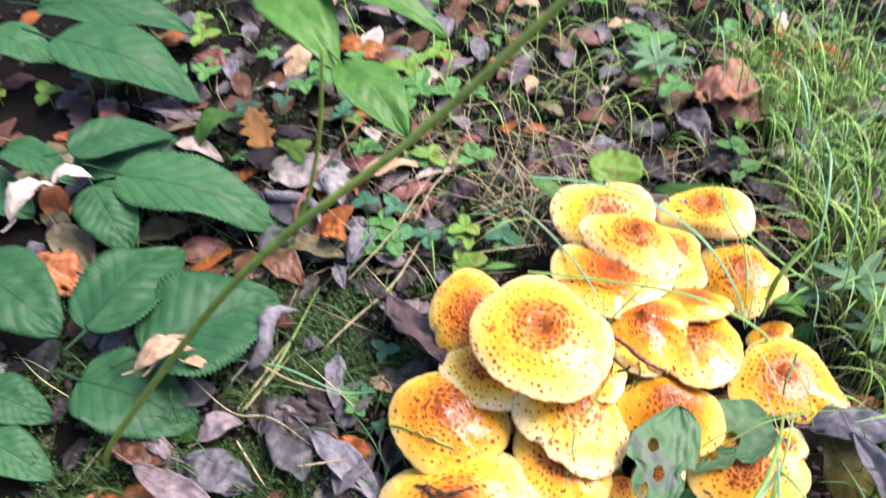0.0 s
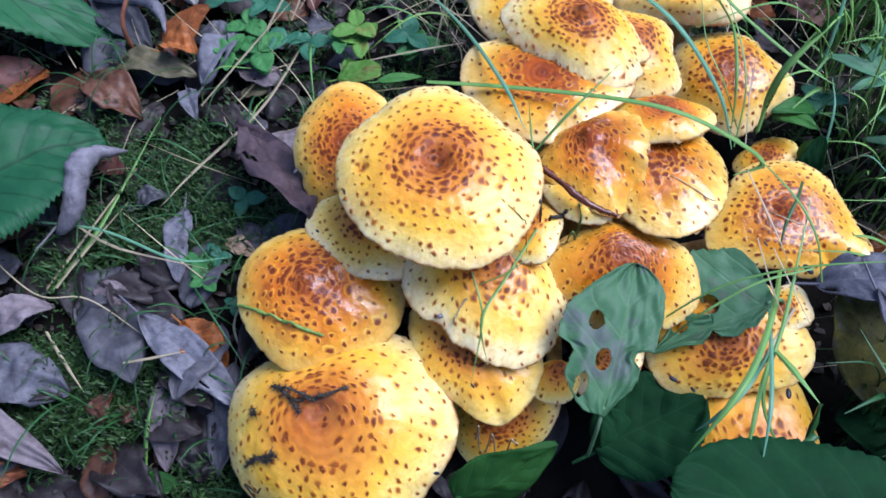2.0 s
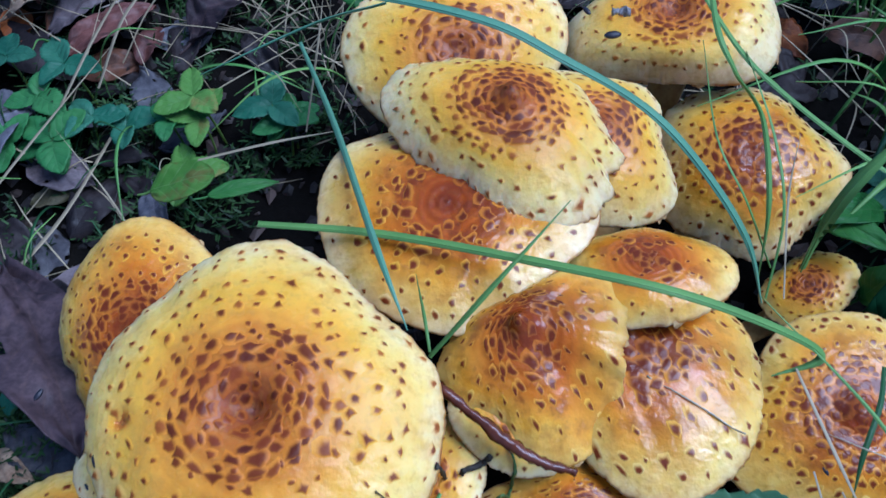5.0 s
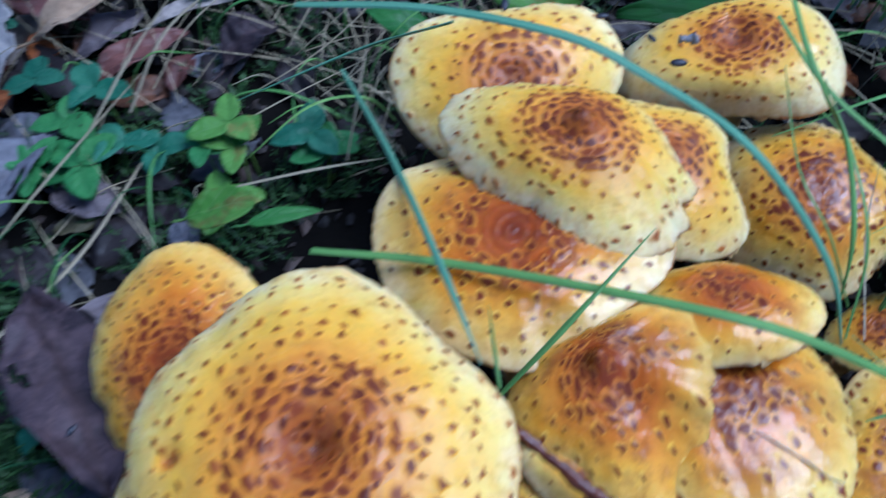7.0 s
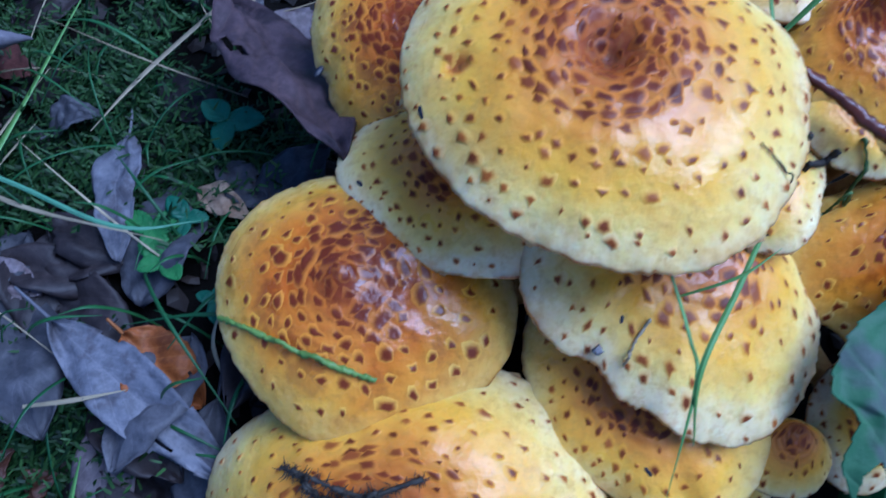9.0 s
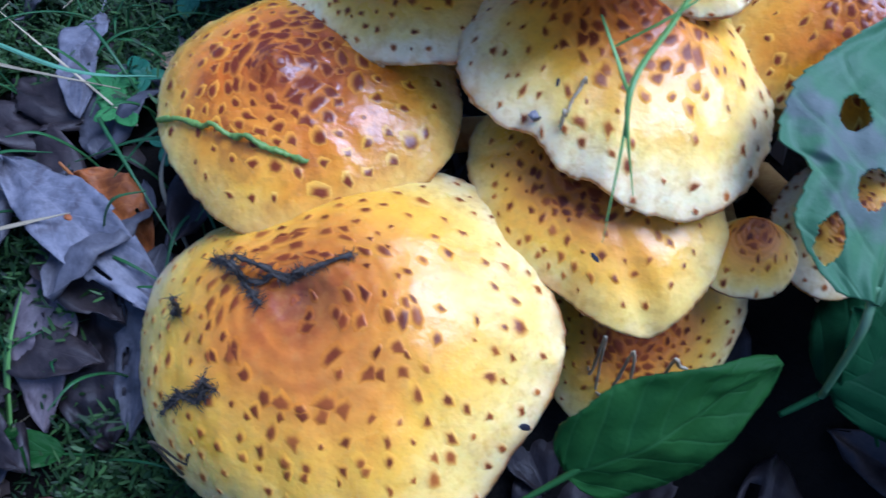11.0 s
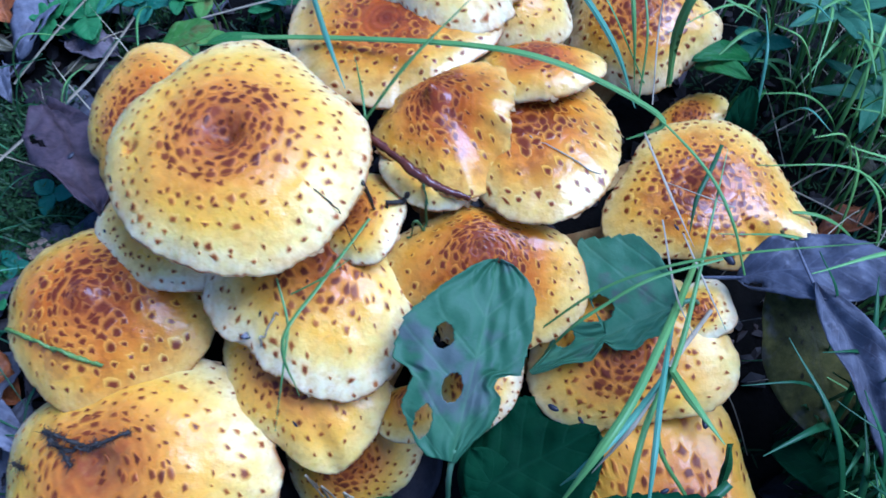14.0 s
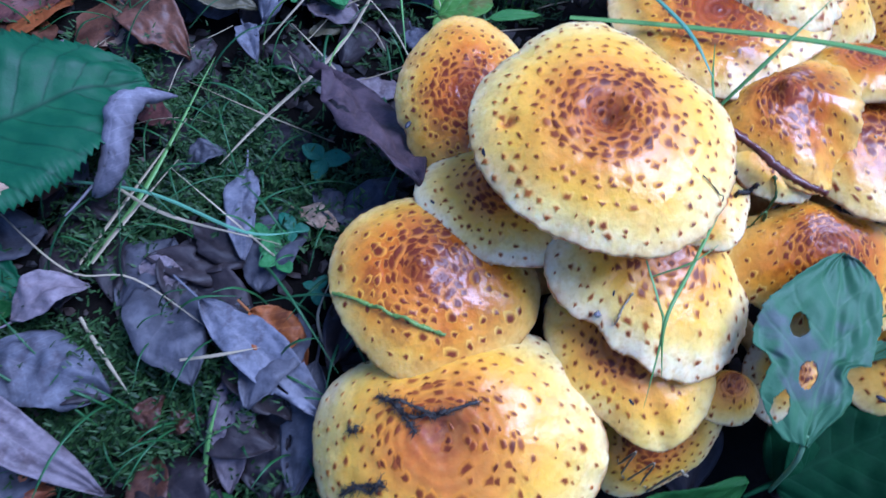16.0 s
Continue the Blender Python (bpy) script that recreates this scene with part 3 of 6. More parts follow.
# ---- plants and litter: materials ----
def leaf_material(name, dark, light, vein, blotch=None, rough=0.5, ribs=7.0, thin=0.25, spots=0.0, gloss=0.28, ribbing=0.38, patch=110, border=None):
    """A leaf: midrib and side veins from its own length and breadth, mottling at two scales, some light passing through."""
    m, nt, sh = material(name)
    along, across = attr(nt, "along"), attr(nt, "across")
    side = calc(nt, "ABSOLUTE", across)
    rnd = nt.nodes.new("ShaderNodeObjectInfo").outputs["Random"]
    big, fine = noise_of(nt, 85, 6, 0.68), noise_of(nt, 600, 4, 0.65)
    col = ramp(nt, calc(nt, "ADD", calc(nt, "MULTIPLY", big, 0.75), calc(nt, "MULTIPLY", rnd, 0.25)), [(0.34, dark), (0.64, light)])
    col = mixed(nt, calc(nt, "MULTIPLY", fine, 0.45), col, dark)
    if blotch:
        spot = ramp(nt, noise_of(nt, patch, 3, 0.6), [(0.56, (0, 0, 0)), (0.66, (1, 1, 1))])
        col = mixed(nt, calc(nt, "MULTIPLY", spot, 0.65), col, blotch)
    if spots:
        spot = ramp(nt, noise_of(nt, 300, 1, 0.4), [(0.70, (0, 0, 0)), (0.74, (1, 1, 1))])
        col = mixed(nt, calc(nt, "MULTIPLY", spot, spots), col, (0.02, 0.015, 0.012))
    wave = calc(nt, "FRACT", calc(nt, "MULTIPLY", calc(nt, "SUBTRACT", along, calc(nt, "MULTIPLY", side, 0.28)), ribs))
    rib = ramp(nt, calc(nt, "ABSOLUTE", calc(nt, "SUBTRACT", wave, 0.5)), [(0.0, (1, 1, 1)), (0.09, (0, 0, 0))])
    mid = ramp(nt, side, [(0.0, (1, 1, 1)), (0.05, (0, 0, 0))])
    veins = calc(nt, "MAXIMUM", mid, calc(nt, "MULTIPLY", rib, 0.7))
    if thin < 0.12:
        rot = ramp(nt, noise_of(nt, 150, 5, 0.75), [(0.42, (0, 0, 0)), (0.62, (1, 1, 1))])
        col = mixed(nt, calc(nt, "MULTIPLY", rot, 0.42), col, tuple(0.45 * q for q in dark))
        pale = ramp(nt, noise_of(nt, 230, 4, 0.7), [(0.58, (0, 0, 0)), (0.7, (1, 1, 1))])
        col = mixed(nt, calc(nt, "MULTIPLY", pale, 0.3), col, vein)
    col = mixed(nt, calc(nt, "MULTIPLY", veins, ribbing if thin else 0.2), col, vein)
    if border:
        brown = calc(nt, "ADD", side, calc(nt, "MULTIPLY", noise_of(nt, 70, 4, 0.6), 0.9))
        col = mixed(nt, ramp(nt, brown, [(1.02, (0, 0, 0)), (1.22, (0.85, 0.85, 0.85))]), col, border)
    nt.links.new(col, sh.inputs["Base Color"])
    sh.inputs["Specular IOR Level"].default_value = gloss
    nt.links.new(ramp(nt, big, [(0.3, (rough - 0.12,) * 3), (0.7, (rough + 0.15,) * 3)]), sh.inputs["Roughness"])
    h = calc(nt, "ADD", calc(nt, "MULTIPLY", veins, -0.35 if thin > 0.12 else -0.12), calc(nt, "ADD", calc(nt, "MULTIPLY", fine, 0.35), calc(nt, "MULTIPLY", big, 0.5)))
    bumped(nt, sh, h, 0.6, 0.0008)
    if thin:
        tr = nt.nodes.new("ShaderNodeBsdfTranslucent")
        nt.links.new(col, tr.inputs["Color"])
        mx = nt.nodes.new("ShaderNodeMixShader")
        mx.inputs[0].default_value = thin
        nt.links.new(sh.outputs[0], mx.inputs[1])
        nt.links.new(tr.outputs[0], mx.inputs[2])
        nt.links.new(mx.outputs[0], nt.nodes["Material Output"].inputs["Surface"])
    return m


def blade_material(name, dark, light, rough=0.45, gloss=0.4):
    m, nt, sh = material(name)
    n = noise_of(nt, 45, 3)
    isl = nt.nodes.new("ShaderNodeNewGeometry").outputs["Random Per Island"]
    col = ramp(nt, calc(nt, "ADD", calc(nt, "MULTIPLY", n, 0.5), calc(nt, "MULTIPLY", isl, 0.5)), [(0.2, dark), (0.8, light)])
    nt.links.new(col, sh.inputs["Base Color"])
    sh.inputs["Roughness"].default_value = rough
    sh.inputs["Specular IOR Level"].default_value = gloss
    bumped(nt, sh, noise_of(nt, 500, 2), 0.3, 0.0003)
    return m


# kind: material, outline (two powers), teeth, tooth depth, side ribs, relief, object name, label, category
LEAF = {
    "bramble": (leaf_material("bramble_leaf", (0.018, 0.090, 0.034), (0.036, 0.145, 0.050), (0.006, 0.034, 0.013), None, 0.52, 8.0, 0.25, 0.0, 0.28, 0.75), (0.62, 0.60), 30, 0.10, 8, 0.034,
                "bramble_leaf", "dark green toothed bramble leaf with sunken veins", "leaf"),
    "fresh": (leaf_material("fresh_leaf", (0.045, 0.16, 0.03), (0.10, 0.27, 0.05), (0.14, 0.32, 0.09), None, 0.4, 6.0, 0.35), (0.72, 0.8), 18, 0.05, 6, 0.02,
              "green_leaf", "fresh light green pointed leaf", "leaf"),
    "holed": (leaf_material("holed_leaf", (0.066, 0.160, 0.068), (0.118, 0.232, 0.100), (0.16, 0.28, 0.13), (0.15, 0.145, 0.15), 0.5, 5.0, patch=48), (1.62, 0.50), 16, 0.03, 5, 0.010,
              "holed_leaf", "dark green broad leaf eaten into holes", "leaf"),
    "eaten": (leaf_material("eaten_leaf", (0.080, 0.190, 0.085), (0.140, 0.265, 0.120), (0.18, 0.31, 0.15), (0.13, 0.11, 0.10), 0.45, 5.0, patch=60), (0.95, 0.6), 14, 0.04, 5, 0.012,
              "eaten_leaf", "dark green broad leaf with a large eaten gap", "leaf"),
    # dock: dark green leaf colour, lowered further to take in the shade on it
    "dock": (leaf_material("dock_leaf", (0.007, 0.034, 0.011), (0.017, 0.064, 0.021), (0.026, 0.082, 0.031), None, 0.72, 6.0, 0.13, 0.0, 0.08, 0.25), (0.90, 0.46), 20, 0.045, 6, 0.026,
             "broad_leaf", "dark green broad rounded leaf near the ground, deepened for shade", "leaf"),
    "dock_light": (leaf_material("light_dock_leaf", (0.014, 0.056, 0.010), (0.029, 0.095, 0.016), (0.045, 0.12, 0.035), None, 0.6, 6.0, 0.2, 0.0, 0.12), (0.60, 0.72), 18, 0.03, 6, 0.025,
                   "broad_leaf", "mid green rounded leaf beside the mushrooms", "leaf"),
    "round_light": (leaf_material("round_leaf", (0.10, 0.24, 0.03), (0.20, 0.34, 0.06), (0.26, 0.40, 0.12), (0.18, 0.12, 0.03), 0.45, 5.0, 0.35), (0.95, 0.5), 16, 0.03, 5, 0.02,
                    "round_leaf", "yellow-green rounded leaf with brown spots", "leaf"),
    "brown_purple": (leaf_material("purple_brown_leaf", (0.008, 0.007, 0.009), (0.100, 0.066, 0.072), (0.12, 0.072, 0.056), (0.009, 0.007, 0.010), 0.5, 8.0, 0.0, 0.0, 0.2, patch=62, border=(0.11, 0.052, 0.030)), (1.2, 0.85), 0, 0, 8, 0.03,
                     "dead_leaf", "dark purple-brown dead leaf on edge", "leaf"),
    "grey": (leaf_material("grey_leaf", (0.075, 0.075, 0.088), (0.20, 0.195, 0.215), (0.27, 0.255, 0.27), (0.06, 0.05, 0.055), 0.55, 9.0, 0.0), (0.85, 0.75), 0, 0, 9, 0.03,
             "dead_leaf", "dead leaf with its pale grey underside up", "leaf"),
    "grey_pink": (leaf_material("grey_pink_leaf", (0.10, 0.080, 0.082), (0.25, 0.205, 0.21), (0.30, 0.23, 0.23), (0.07, 0.045, 0.04), 0.55, 8.0, 0.0), (0.85, 0.75), 0, 0, 8, 0.03,
                  "dead_leaf", "dead leaf faded to pinkish grey", "leaf"),
    "dark_grey": (leaf_material("dark_grey_leaf", (0.042, 0.042, 0.048), (0.12, 0.115, 0.125), (0.13, 0.12, 0.13), None, 0.5, 8.0, 0.0), (0.85, 0.75), 0, 0, 8, 0.03,
                  "dead_leaf", "wet dark grey dead leaf on soil", "leaf"),
    "dark": (leaf_material("blackish_leaf", (0.014, 0.011, 0.012), (0.05, 0.038, 0.036), (0.06, 0.045, 0.04), None, 0.5, 8.0, 0.0), (0.85, 0.75), 0, 0, 8, 0.03,
             "dead_leaf", "blackish dead leaf on the soil", "leaf"),
    "brown": (leaf_material("brown_leaf", (0.055, 0.022, 0.012), (0.17, 0.075, 0.038), (0.21, 0.11, 0.06), (0.03, 0.016, 0.012), 0.45, 8.0, 0.0), (0.85, 0.75), 0, 0, 8, 0.03,
              "dead_leaf", "rust-brown dead leaf on the litter", "leaf"),
    "red_brown": (leaf_material("red_brown_leaf", (0.08, 0.028, 0.022), (0.21, 0.09, 0.07), (0.26, 0.13, 0.10), (0.04, 0.02, 0.02), 0.45, 8.0, 0.0), (0.85, 0.75), 0, 0, 8, 0.03,
                  "dead_leaf", "reddish-brown dead leaf on the litter", "leaf"),
    "orange": (leaf_material("orange_leaf", (0.20, 0.055, 0.014), (0.42, 0.14, 0.030), (0.46, 0.20, 0.05), (0.10, 0.03, 0.015), 0.5, 7.0, 0.1), (0.85, 0.7), 0, 0, 7, 0.05,
               "dead_leaf", "orange-brown dead leaf with curled edges", "leaf"),
    "orange_big": (leaf_material("large_orange_leaf", (0.28, 0.085, 0.03), (0.56, 0.22, 0.09), (0.40, 0.17, 0.07), (0.07, 0.03, 0.03), 0.42, 6.0, 0.05, 0.8), (0.8, 0.65), 0, 0, 6, 0.025,
                   "dead_leaf", "large orange-brown dead leaf with dark blotches", "leaf"),
    "oak_orange": (leaf_material("oak_leaf", (0.36, 0.15, 0.035), (0.55, 0.27, 0.07), (0.58, 0.33, 0.12), None, 0.5, 5.0, 0.2), (0.8, 0.7), 5, 0.55, 5, 0.03,
                   "oak_leaf", "small orange lobed dead oak leaf", "leaf"),
    "tan": (leaf_material("tan_leaf", (0.34, 0.22, 0.13), (0.56, 0.41, 0.26), (0.50, 0.34, 0.20), (0.22, 0.12, 0.06), 0.55, 8.0, 0.1), (0.85, 0.75), 0, 0, 8, 0.05,
            "dead_leaf", "dry tan dead leaf curled in on itself", "leaf"),
    "pale": (leaf_material("pale_leaf", (0.36, 0.30, 0.26), (0.56, 0.49, 0.43), (0.60, 0.52, 0.44), (0.22, 0.17, 0.14), 0.6, 8.0, 0.1), (0.85, 0.7), 0, 0, 8, 0.025,
             "dead_leaf", "pale beige dead leaf lying flat", "leaf"),
    "pale_spotted": (leaf_material("pale_spotted_leaf", (0.40, 0.36, 0.33), (0.58, 0.53, 0.48), (0.62, 0.55, 0.48), None, 0.6, 8.0, 0.1, 1.0), (0.85, 0.7), 0, 0, 8, 0.025,
                     "dead_leaf", "pale dead leaf with small black spots", "leaf"),
    "curled_grey": (leaf_material("curled_grey_leaf", (0.13, 0.12, 0.135), (0.34, 0.32, 0.34), (0.38, 0.35, 0.35), (0.07, 0.06, 0.06), 0.6, 12.0, 0.0, 0.9), (0.85, 0.55), 6, 0.08, 12, 0.07,
                    "dead_leaf", "pale grey dead leaf rolled lengthwise", "leaf"),
    "crumpled_pale": (leaf_material("crumpled_leaf", (0.42, 0.36, 0.30), (0.62, 0.56, 0.48), (0.50, 0.44, 0.36), (0.10, 0.08, 0.06), 0.6, 6.0, 0.1), (0.85, 0.6), 6, 0.1, 6, 0.08,
                      "dead_leaf", "crumpled cream dead leaf caught on a green leaf", "leaf"),
    "olive": (leaf_material("olive_leaf", (0.07, 0.065, 0.03), (0.19, 0.16, 0.085), (0.22, 0.18, 0.10), None, 0.5, 8.0, 0.0), (0.85, 0.75), 0, 0, 8, 0.03,
              "dead_leaf", "olive-brown dead leaf among the litter", "leaf"),
    "mottled": (leaf_material("mottled_leaf", (0.13, 0.08, 0.09), (0.42, 0.18, 0.10), (0.40, 0.22, 0.12), (0.62, 0.38, 0.04), 0.5, 7.0, 0.05, 0.7), (0.9, 0.6), 0, 0, 7, 0.04,
                "dead_leaf", "large dead leaf mottled purple, orange and yellow", "leaf"),
    "wet_dark": (leaf_material("wet_dark_leaf", (0.030, 0.034, 0.010), (0.17, 0.145, 0.032), (0.07, 0.06, 0.04), (0.14, 0.125, 0.13), 0.6, 6.0, 0.0, 0.9, 0.08, patch=55, border=(0.16, 0.075, 0.025)), (0.9, 0.5), 0, 0, 6, 0.012,
                 "dead_leaf", "wet dark olive-brown dead leaf leaning on the cluster", "leaf"),
    "wet_grey": (leaf_material("wet_grey_leaf", (0.055, 0.055, 0.068), (0.16, 0.16, 0.185), (0.24, 0.24, 0.27), (0.03, 0.03, 0.035), 0.42, 7.0, 0.0), (0.9, 0.6), 0, 0, 7, 0.012,
                 "dead_leaf", "wet slate-grey dead leaf folded over", "leaf"),
    "seedling": (leaf_material("seedling_leaf", (0.05, 0.19, 0.05), (0.11, 0.30, 0.08), (0.12, 0.28, 0.09), None, 0.45, 5.0, 0.3), (0.78, 0.60), 9, 0.15, 5, 0.035,
                 "wild_strawberry", "small green three-leaved wild strawberry plant", "plant"),
    "seedling_dark": (leaf_material("dark_seedling_leaf", (0.035, 0.14, 0.075), (0.08, 0.22, 0.12), (0.07, 0.19, 0.10), None, 0.45, 5.0, 0.25), (0.78, 0.60), 9, 0.15, 5, 0.035,
                      "wild_strawberry", "small blue-green three-leaved wild strawberry plant", "plant"),
    "seedling_light": (leaf_material("light_seedling_leaf", (0.10, 0.25, 0.035), (0.20, 0.38, 0.07), (0.26, 0.42, 0.12), (0.30, 0.22, 0.06), 0.45, 5.0, 0.35), (0.78, 0.60), 9, 0.15, 5, 0.035,
                       "wild_strawberry", "small yellow-green three-leaved wild strawberry plant", "plant"),
}
BLADE = {
    "tuft": (blade_material("grass_tuft", (0.09, 0.23, 0.045), (0.26, 0.45, 0.10)), "green grass tufts"),
    "green": (blade_material("grass_green", (0.07, 0.18, 0.038), (0.20, 0.36, 0.085)), "long green grass blade arching over the caps"),
    "green_blue": (blade_material("grass_blue_green", (0.08, 0.20, 0.11), (0.16, 0.33, 0.19)), "long bluish green grass blade"),
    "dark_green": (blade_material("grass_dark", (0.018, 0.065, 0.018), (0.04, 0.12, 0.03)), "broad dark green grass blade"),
    "straw": (blade_material("grass_straw", (0.20, 0.16, 0.09), (0.46, 0.39, 0.24), 0.6), "thin dry pale straw stem"),
}
STALK = plain("green_stalk", (0.09, 0.17, 0.025), (0.20, 0.30, 0.05), 90, 0.5, 0.3, 0.0008)


# ---- plants and litter: shapes ----
# holes: along the leaf, across it (in lengths), and their two radii
HOLES = {
    "holed": [(0.565, -0.178, 0.066, 0.048), (0.335, -0.080, 0.072, 0.050), (0.150, -0.178, 0.078, 0.044)],
    "eaten": [(0.440, 0.165, 0.062, 0.080), (0.726, 0.098, 0.066, 0.050)],
}
# eaten margins: along the leaf, and how far the blade reaches to the one side and the other (in lengths)
OUTLINE = {
    "holed": ((0, 0.045, 0.12, 0.196, 0.275, 0.345, 0.38, 0.40, 0.425, 0.432, 0.46, 0.465, 0.533, 0.60, 0.66, 0.75, 0.85, 0.93, 0.985, 1.0),
              (0.12, 0.18, 0.24, 0.294, 0.28, 0.273, 0.305, 0.378, 0.384, 0.385, 0.388, 0.388, 0.389, 0.38, 0.35, 0.285, 0.20, 0.13, 0.06, 0.01),
              (0.02, 0.045, 0.083, 0.138, 0.162, 0.151, 0.108, 0.110, 0.118, 0.122, 0.172, 0.222, 0.221, 0.219, 0.233, 0.232, 0.214, 0.155, 0.085, 0.01)),
    "eaten": ((0, 0.05, 0.095, 0.135, 0.215, 0.286, 0.37, 0.40, 0.43, 0.478, 0.49, 0.518, 0.56, 0.633, 0.67, 0.723, 0.79, 0.88, 1.0),
              (0.02, 0.045, 0.06, 0.085, 0.129, 0.112, 0.143, 0.135, 0.12, 0.10, 0.09, 0.03, 0.06, 0.097, 0.09, 0.07, 0.045, 0.035, 0.01),
              (0.30, 0.45, 0.48, 0.505, 0.54, 0.574, 0.60, 0.60, 0.53, 0.335, 0.09, 0.10, 0.12, 0.175, 0.20, 0.21, 0.143, 0.071, 0.01)),
}


def sheet(kind, base, tip, width, arch, fold, seed, roll=0.0, rows=34, cols=17):
    """The mesh of a leaf from base to tip, relative to base."""
    _, (pa, pb), teeth, deep, ribs, relief, *_ = LEAF[kind]
    axis = tip - base
    length = axis.length
    d = axis.normalized()
    side = d.cross(Vector((0, 0, 1)))
    side = side.normalized() if side.length > 0.05 else Vector((1, 0, 0))
    side = Matrix.Rotation(radians(roll), 3, d) @ side
    up = side.cross(d).normalized()
    holes = HOLES.get(kind, ())
    dead = LEAF[kind][6] == "dead_leaf" and kind != "wet_dark"
    if teeth > 8:
        rows = max(rows, teeth * 4 + 1)
    edges = OUTLINE.get(kind)
    if holes:
        rows, cols = 150, 111
    verts, al, ac, far = [], [], [], []
    off = Vector((seed * 2.3, seed * 5.1, 0))
    for i in range(rows):
        t = i / (rows - 1)
        half = 0.5 * width * max(0.02, math.sin(math.pi * min(1, max(0, t)) ** pa)) ** pb
        for j in range(cols):
            v = 2 * j / (cols - 1) - 1
            out = 1 + 0.05 * noise.noise(Vector((t * 6, v * 2, seed)))
            if dead:
                out += (0.10 * noise.noise(Vector((t * 4, 2.0 if v > 0 else 7.0, seed))) + 0.06 * noise.noise(Vector((t * 17, 2.0 if v > 0 else 7.0, seed)))) * abs(v) ** 2
            if teeth:
                saw = (t * teeth + (0.5 if v < 0 else 0)) % 1.0
                out += deep * (1 - saw) * abs(v) ** 6 if deep < 0.2 else -deep * (0.5 + 0.5 * math.cos(2 * math.pi * saw)) * abs(v) * 0.8
            if edges:
                half = length * float(np.interp(t, edges[0], edges[1 if v < 0 else 2]))
            x = v * half * out
            z = arch * length * math.sin(math.pi * t) + fold * abs(x) * (1 - 0.3 * abs(v))
            z += relief * width * (0.35 * math.cos(2 * math.pi * ribs * (t - 0.28 * abs(v))) * min(1, 3 * abs(v)) * (1 - abs(v) ** 4))
            z += (0.04 if edges else 0.09) * width * noise.noise(Vector((t * 2.2, v * 1.3, 0)) + off) + 0.03 * width * noise.noise(Vector((t * 7, v * 4, 0)) + off)
            curl = (0.30 if dead else 0.05 if edges else 0.12) * width * noise.noise(Vector((t * 2.6, 3.3 if v > 0 else 8.8, seed))) * v * v
            if dead:
                z += 0.07 * width * noise.noise(Vector((t * 8, v * 2.2, seed + 3.0))) + 0.12 * width * abs(noise.noise(Vector((t * 5, v * 1.4, seed + 5.0)))) + 0.03 * width * abs(noise.noise(Vector((t * 14, v * 3.8, seed + 6.0)))) + 0.13 * width * noise.noise(Vector((t * 3.5, v * 1.0, seed + 9.0)))
            if kind == "curled_grey":
                turn, tube_r = v * 2.5, half * (0.70 + 0.22 * noise.noise(Vector((t * 11, 0.0, seed))))
                x = tube_r * math.sin(turn) + length * 0.13 * math.sin(5.5 * t + 0.6)
                z = tube_r * math.cos(turn) + arch * length * math.sin(math.pi * t)
                curl = 0.03 * width * noise.noise(Vector((t * 20, v * 3, seed)))
            verts.append(d * (t * length) + side * x + up * (z + curl))
            al.append(t)
            ac.append(v)
            far.append(x / length)
    faces = []
    for q in grid_faces(rows, cols):
        t = sum(al[k] for k in q) / 4
        v = sum(ac[k] for k in q) / 4
        w = 0.25 * noise.noise(Vector((t * 25, v * 9, seed)))
        out = sum(far[k] for k in q) / 4
        if any(((t - a) / ra) ** 2 + ((out - b) / rb) ** 2 < 1 + w for a, b, ra, rb in holes):
            continue
        if dead and kind != "curled_grey" and abs(v) > 0.45 and noise.noise(Vector((t * 5.0, v * 2.5, seed * 1.7))) > 0.80 - 0.34 * abs(v):
            continue
        faces.append(q)
    me = mesh_of("blade", verts, faces)
    attribute(me, "along", al)
    attribute(me, "across", ac)
    me.materials.append(LEAF[kind][0])
    return me


def solid(ob, thick=0.00035):
    m = ob.modifiers.new("thickness", "SOLIDIFY")
    m.thickness, m.offset = thick, -1
    return ob


def tube(points, radii, sides=8):
    """A closed round tube through the points (smoothed), as vertices and faces."""
    pts, rs = smooth_line(points, radii)
    verts, faces = [], []
    for i, (p, r) in enumerate(zip(pts, rs)):
        d = (pts[min(i + 1, len(pts) - 1)] - pts[max(i - 1, 0)]).normalized()
        a = d.cross(Vector((0.3, 0.2, 1))).normalized()
        b = d.cross(a)
        for j in range(sides):
            th = 2 * math.pi * j / sides
            verts.append(p + a * (r * math.cos(th)) + b * (r * math.sin(th)))
    faces = grid_faces(len(pts), sides, True)
    faces.append(tuple(range(sides))[::-1])
    faces.append(tuple(range(len(verts) - sides, len(verts))))
    return verts, faces


def smooth_line(points, values, steps=7):
    pts = [Vector(p) for p in points]
    ext = [pts[0] * 2 - pts[1]] + pts + [pts[-1] * 2 - pts[-2]]
    out, vals = [], []
    for i in range(len(pts) - 1):
        a, b, c, d = ext[i:i + 4]
        for k in range(steps):
            t = k / steps
            out.append(0.5 * (2 * b + (c - a) * t + (2 * a - 5 * b + 4 * c - d) * t * t + (3 * b - a - 3 * c + d) * t ** 3))
            vals.append(values[i] * (1 - t) + values[i + 1] * t)
    return out + [pts[-1]], vals + [values[-1]]


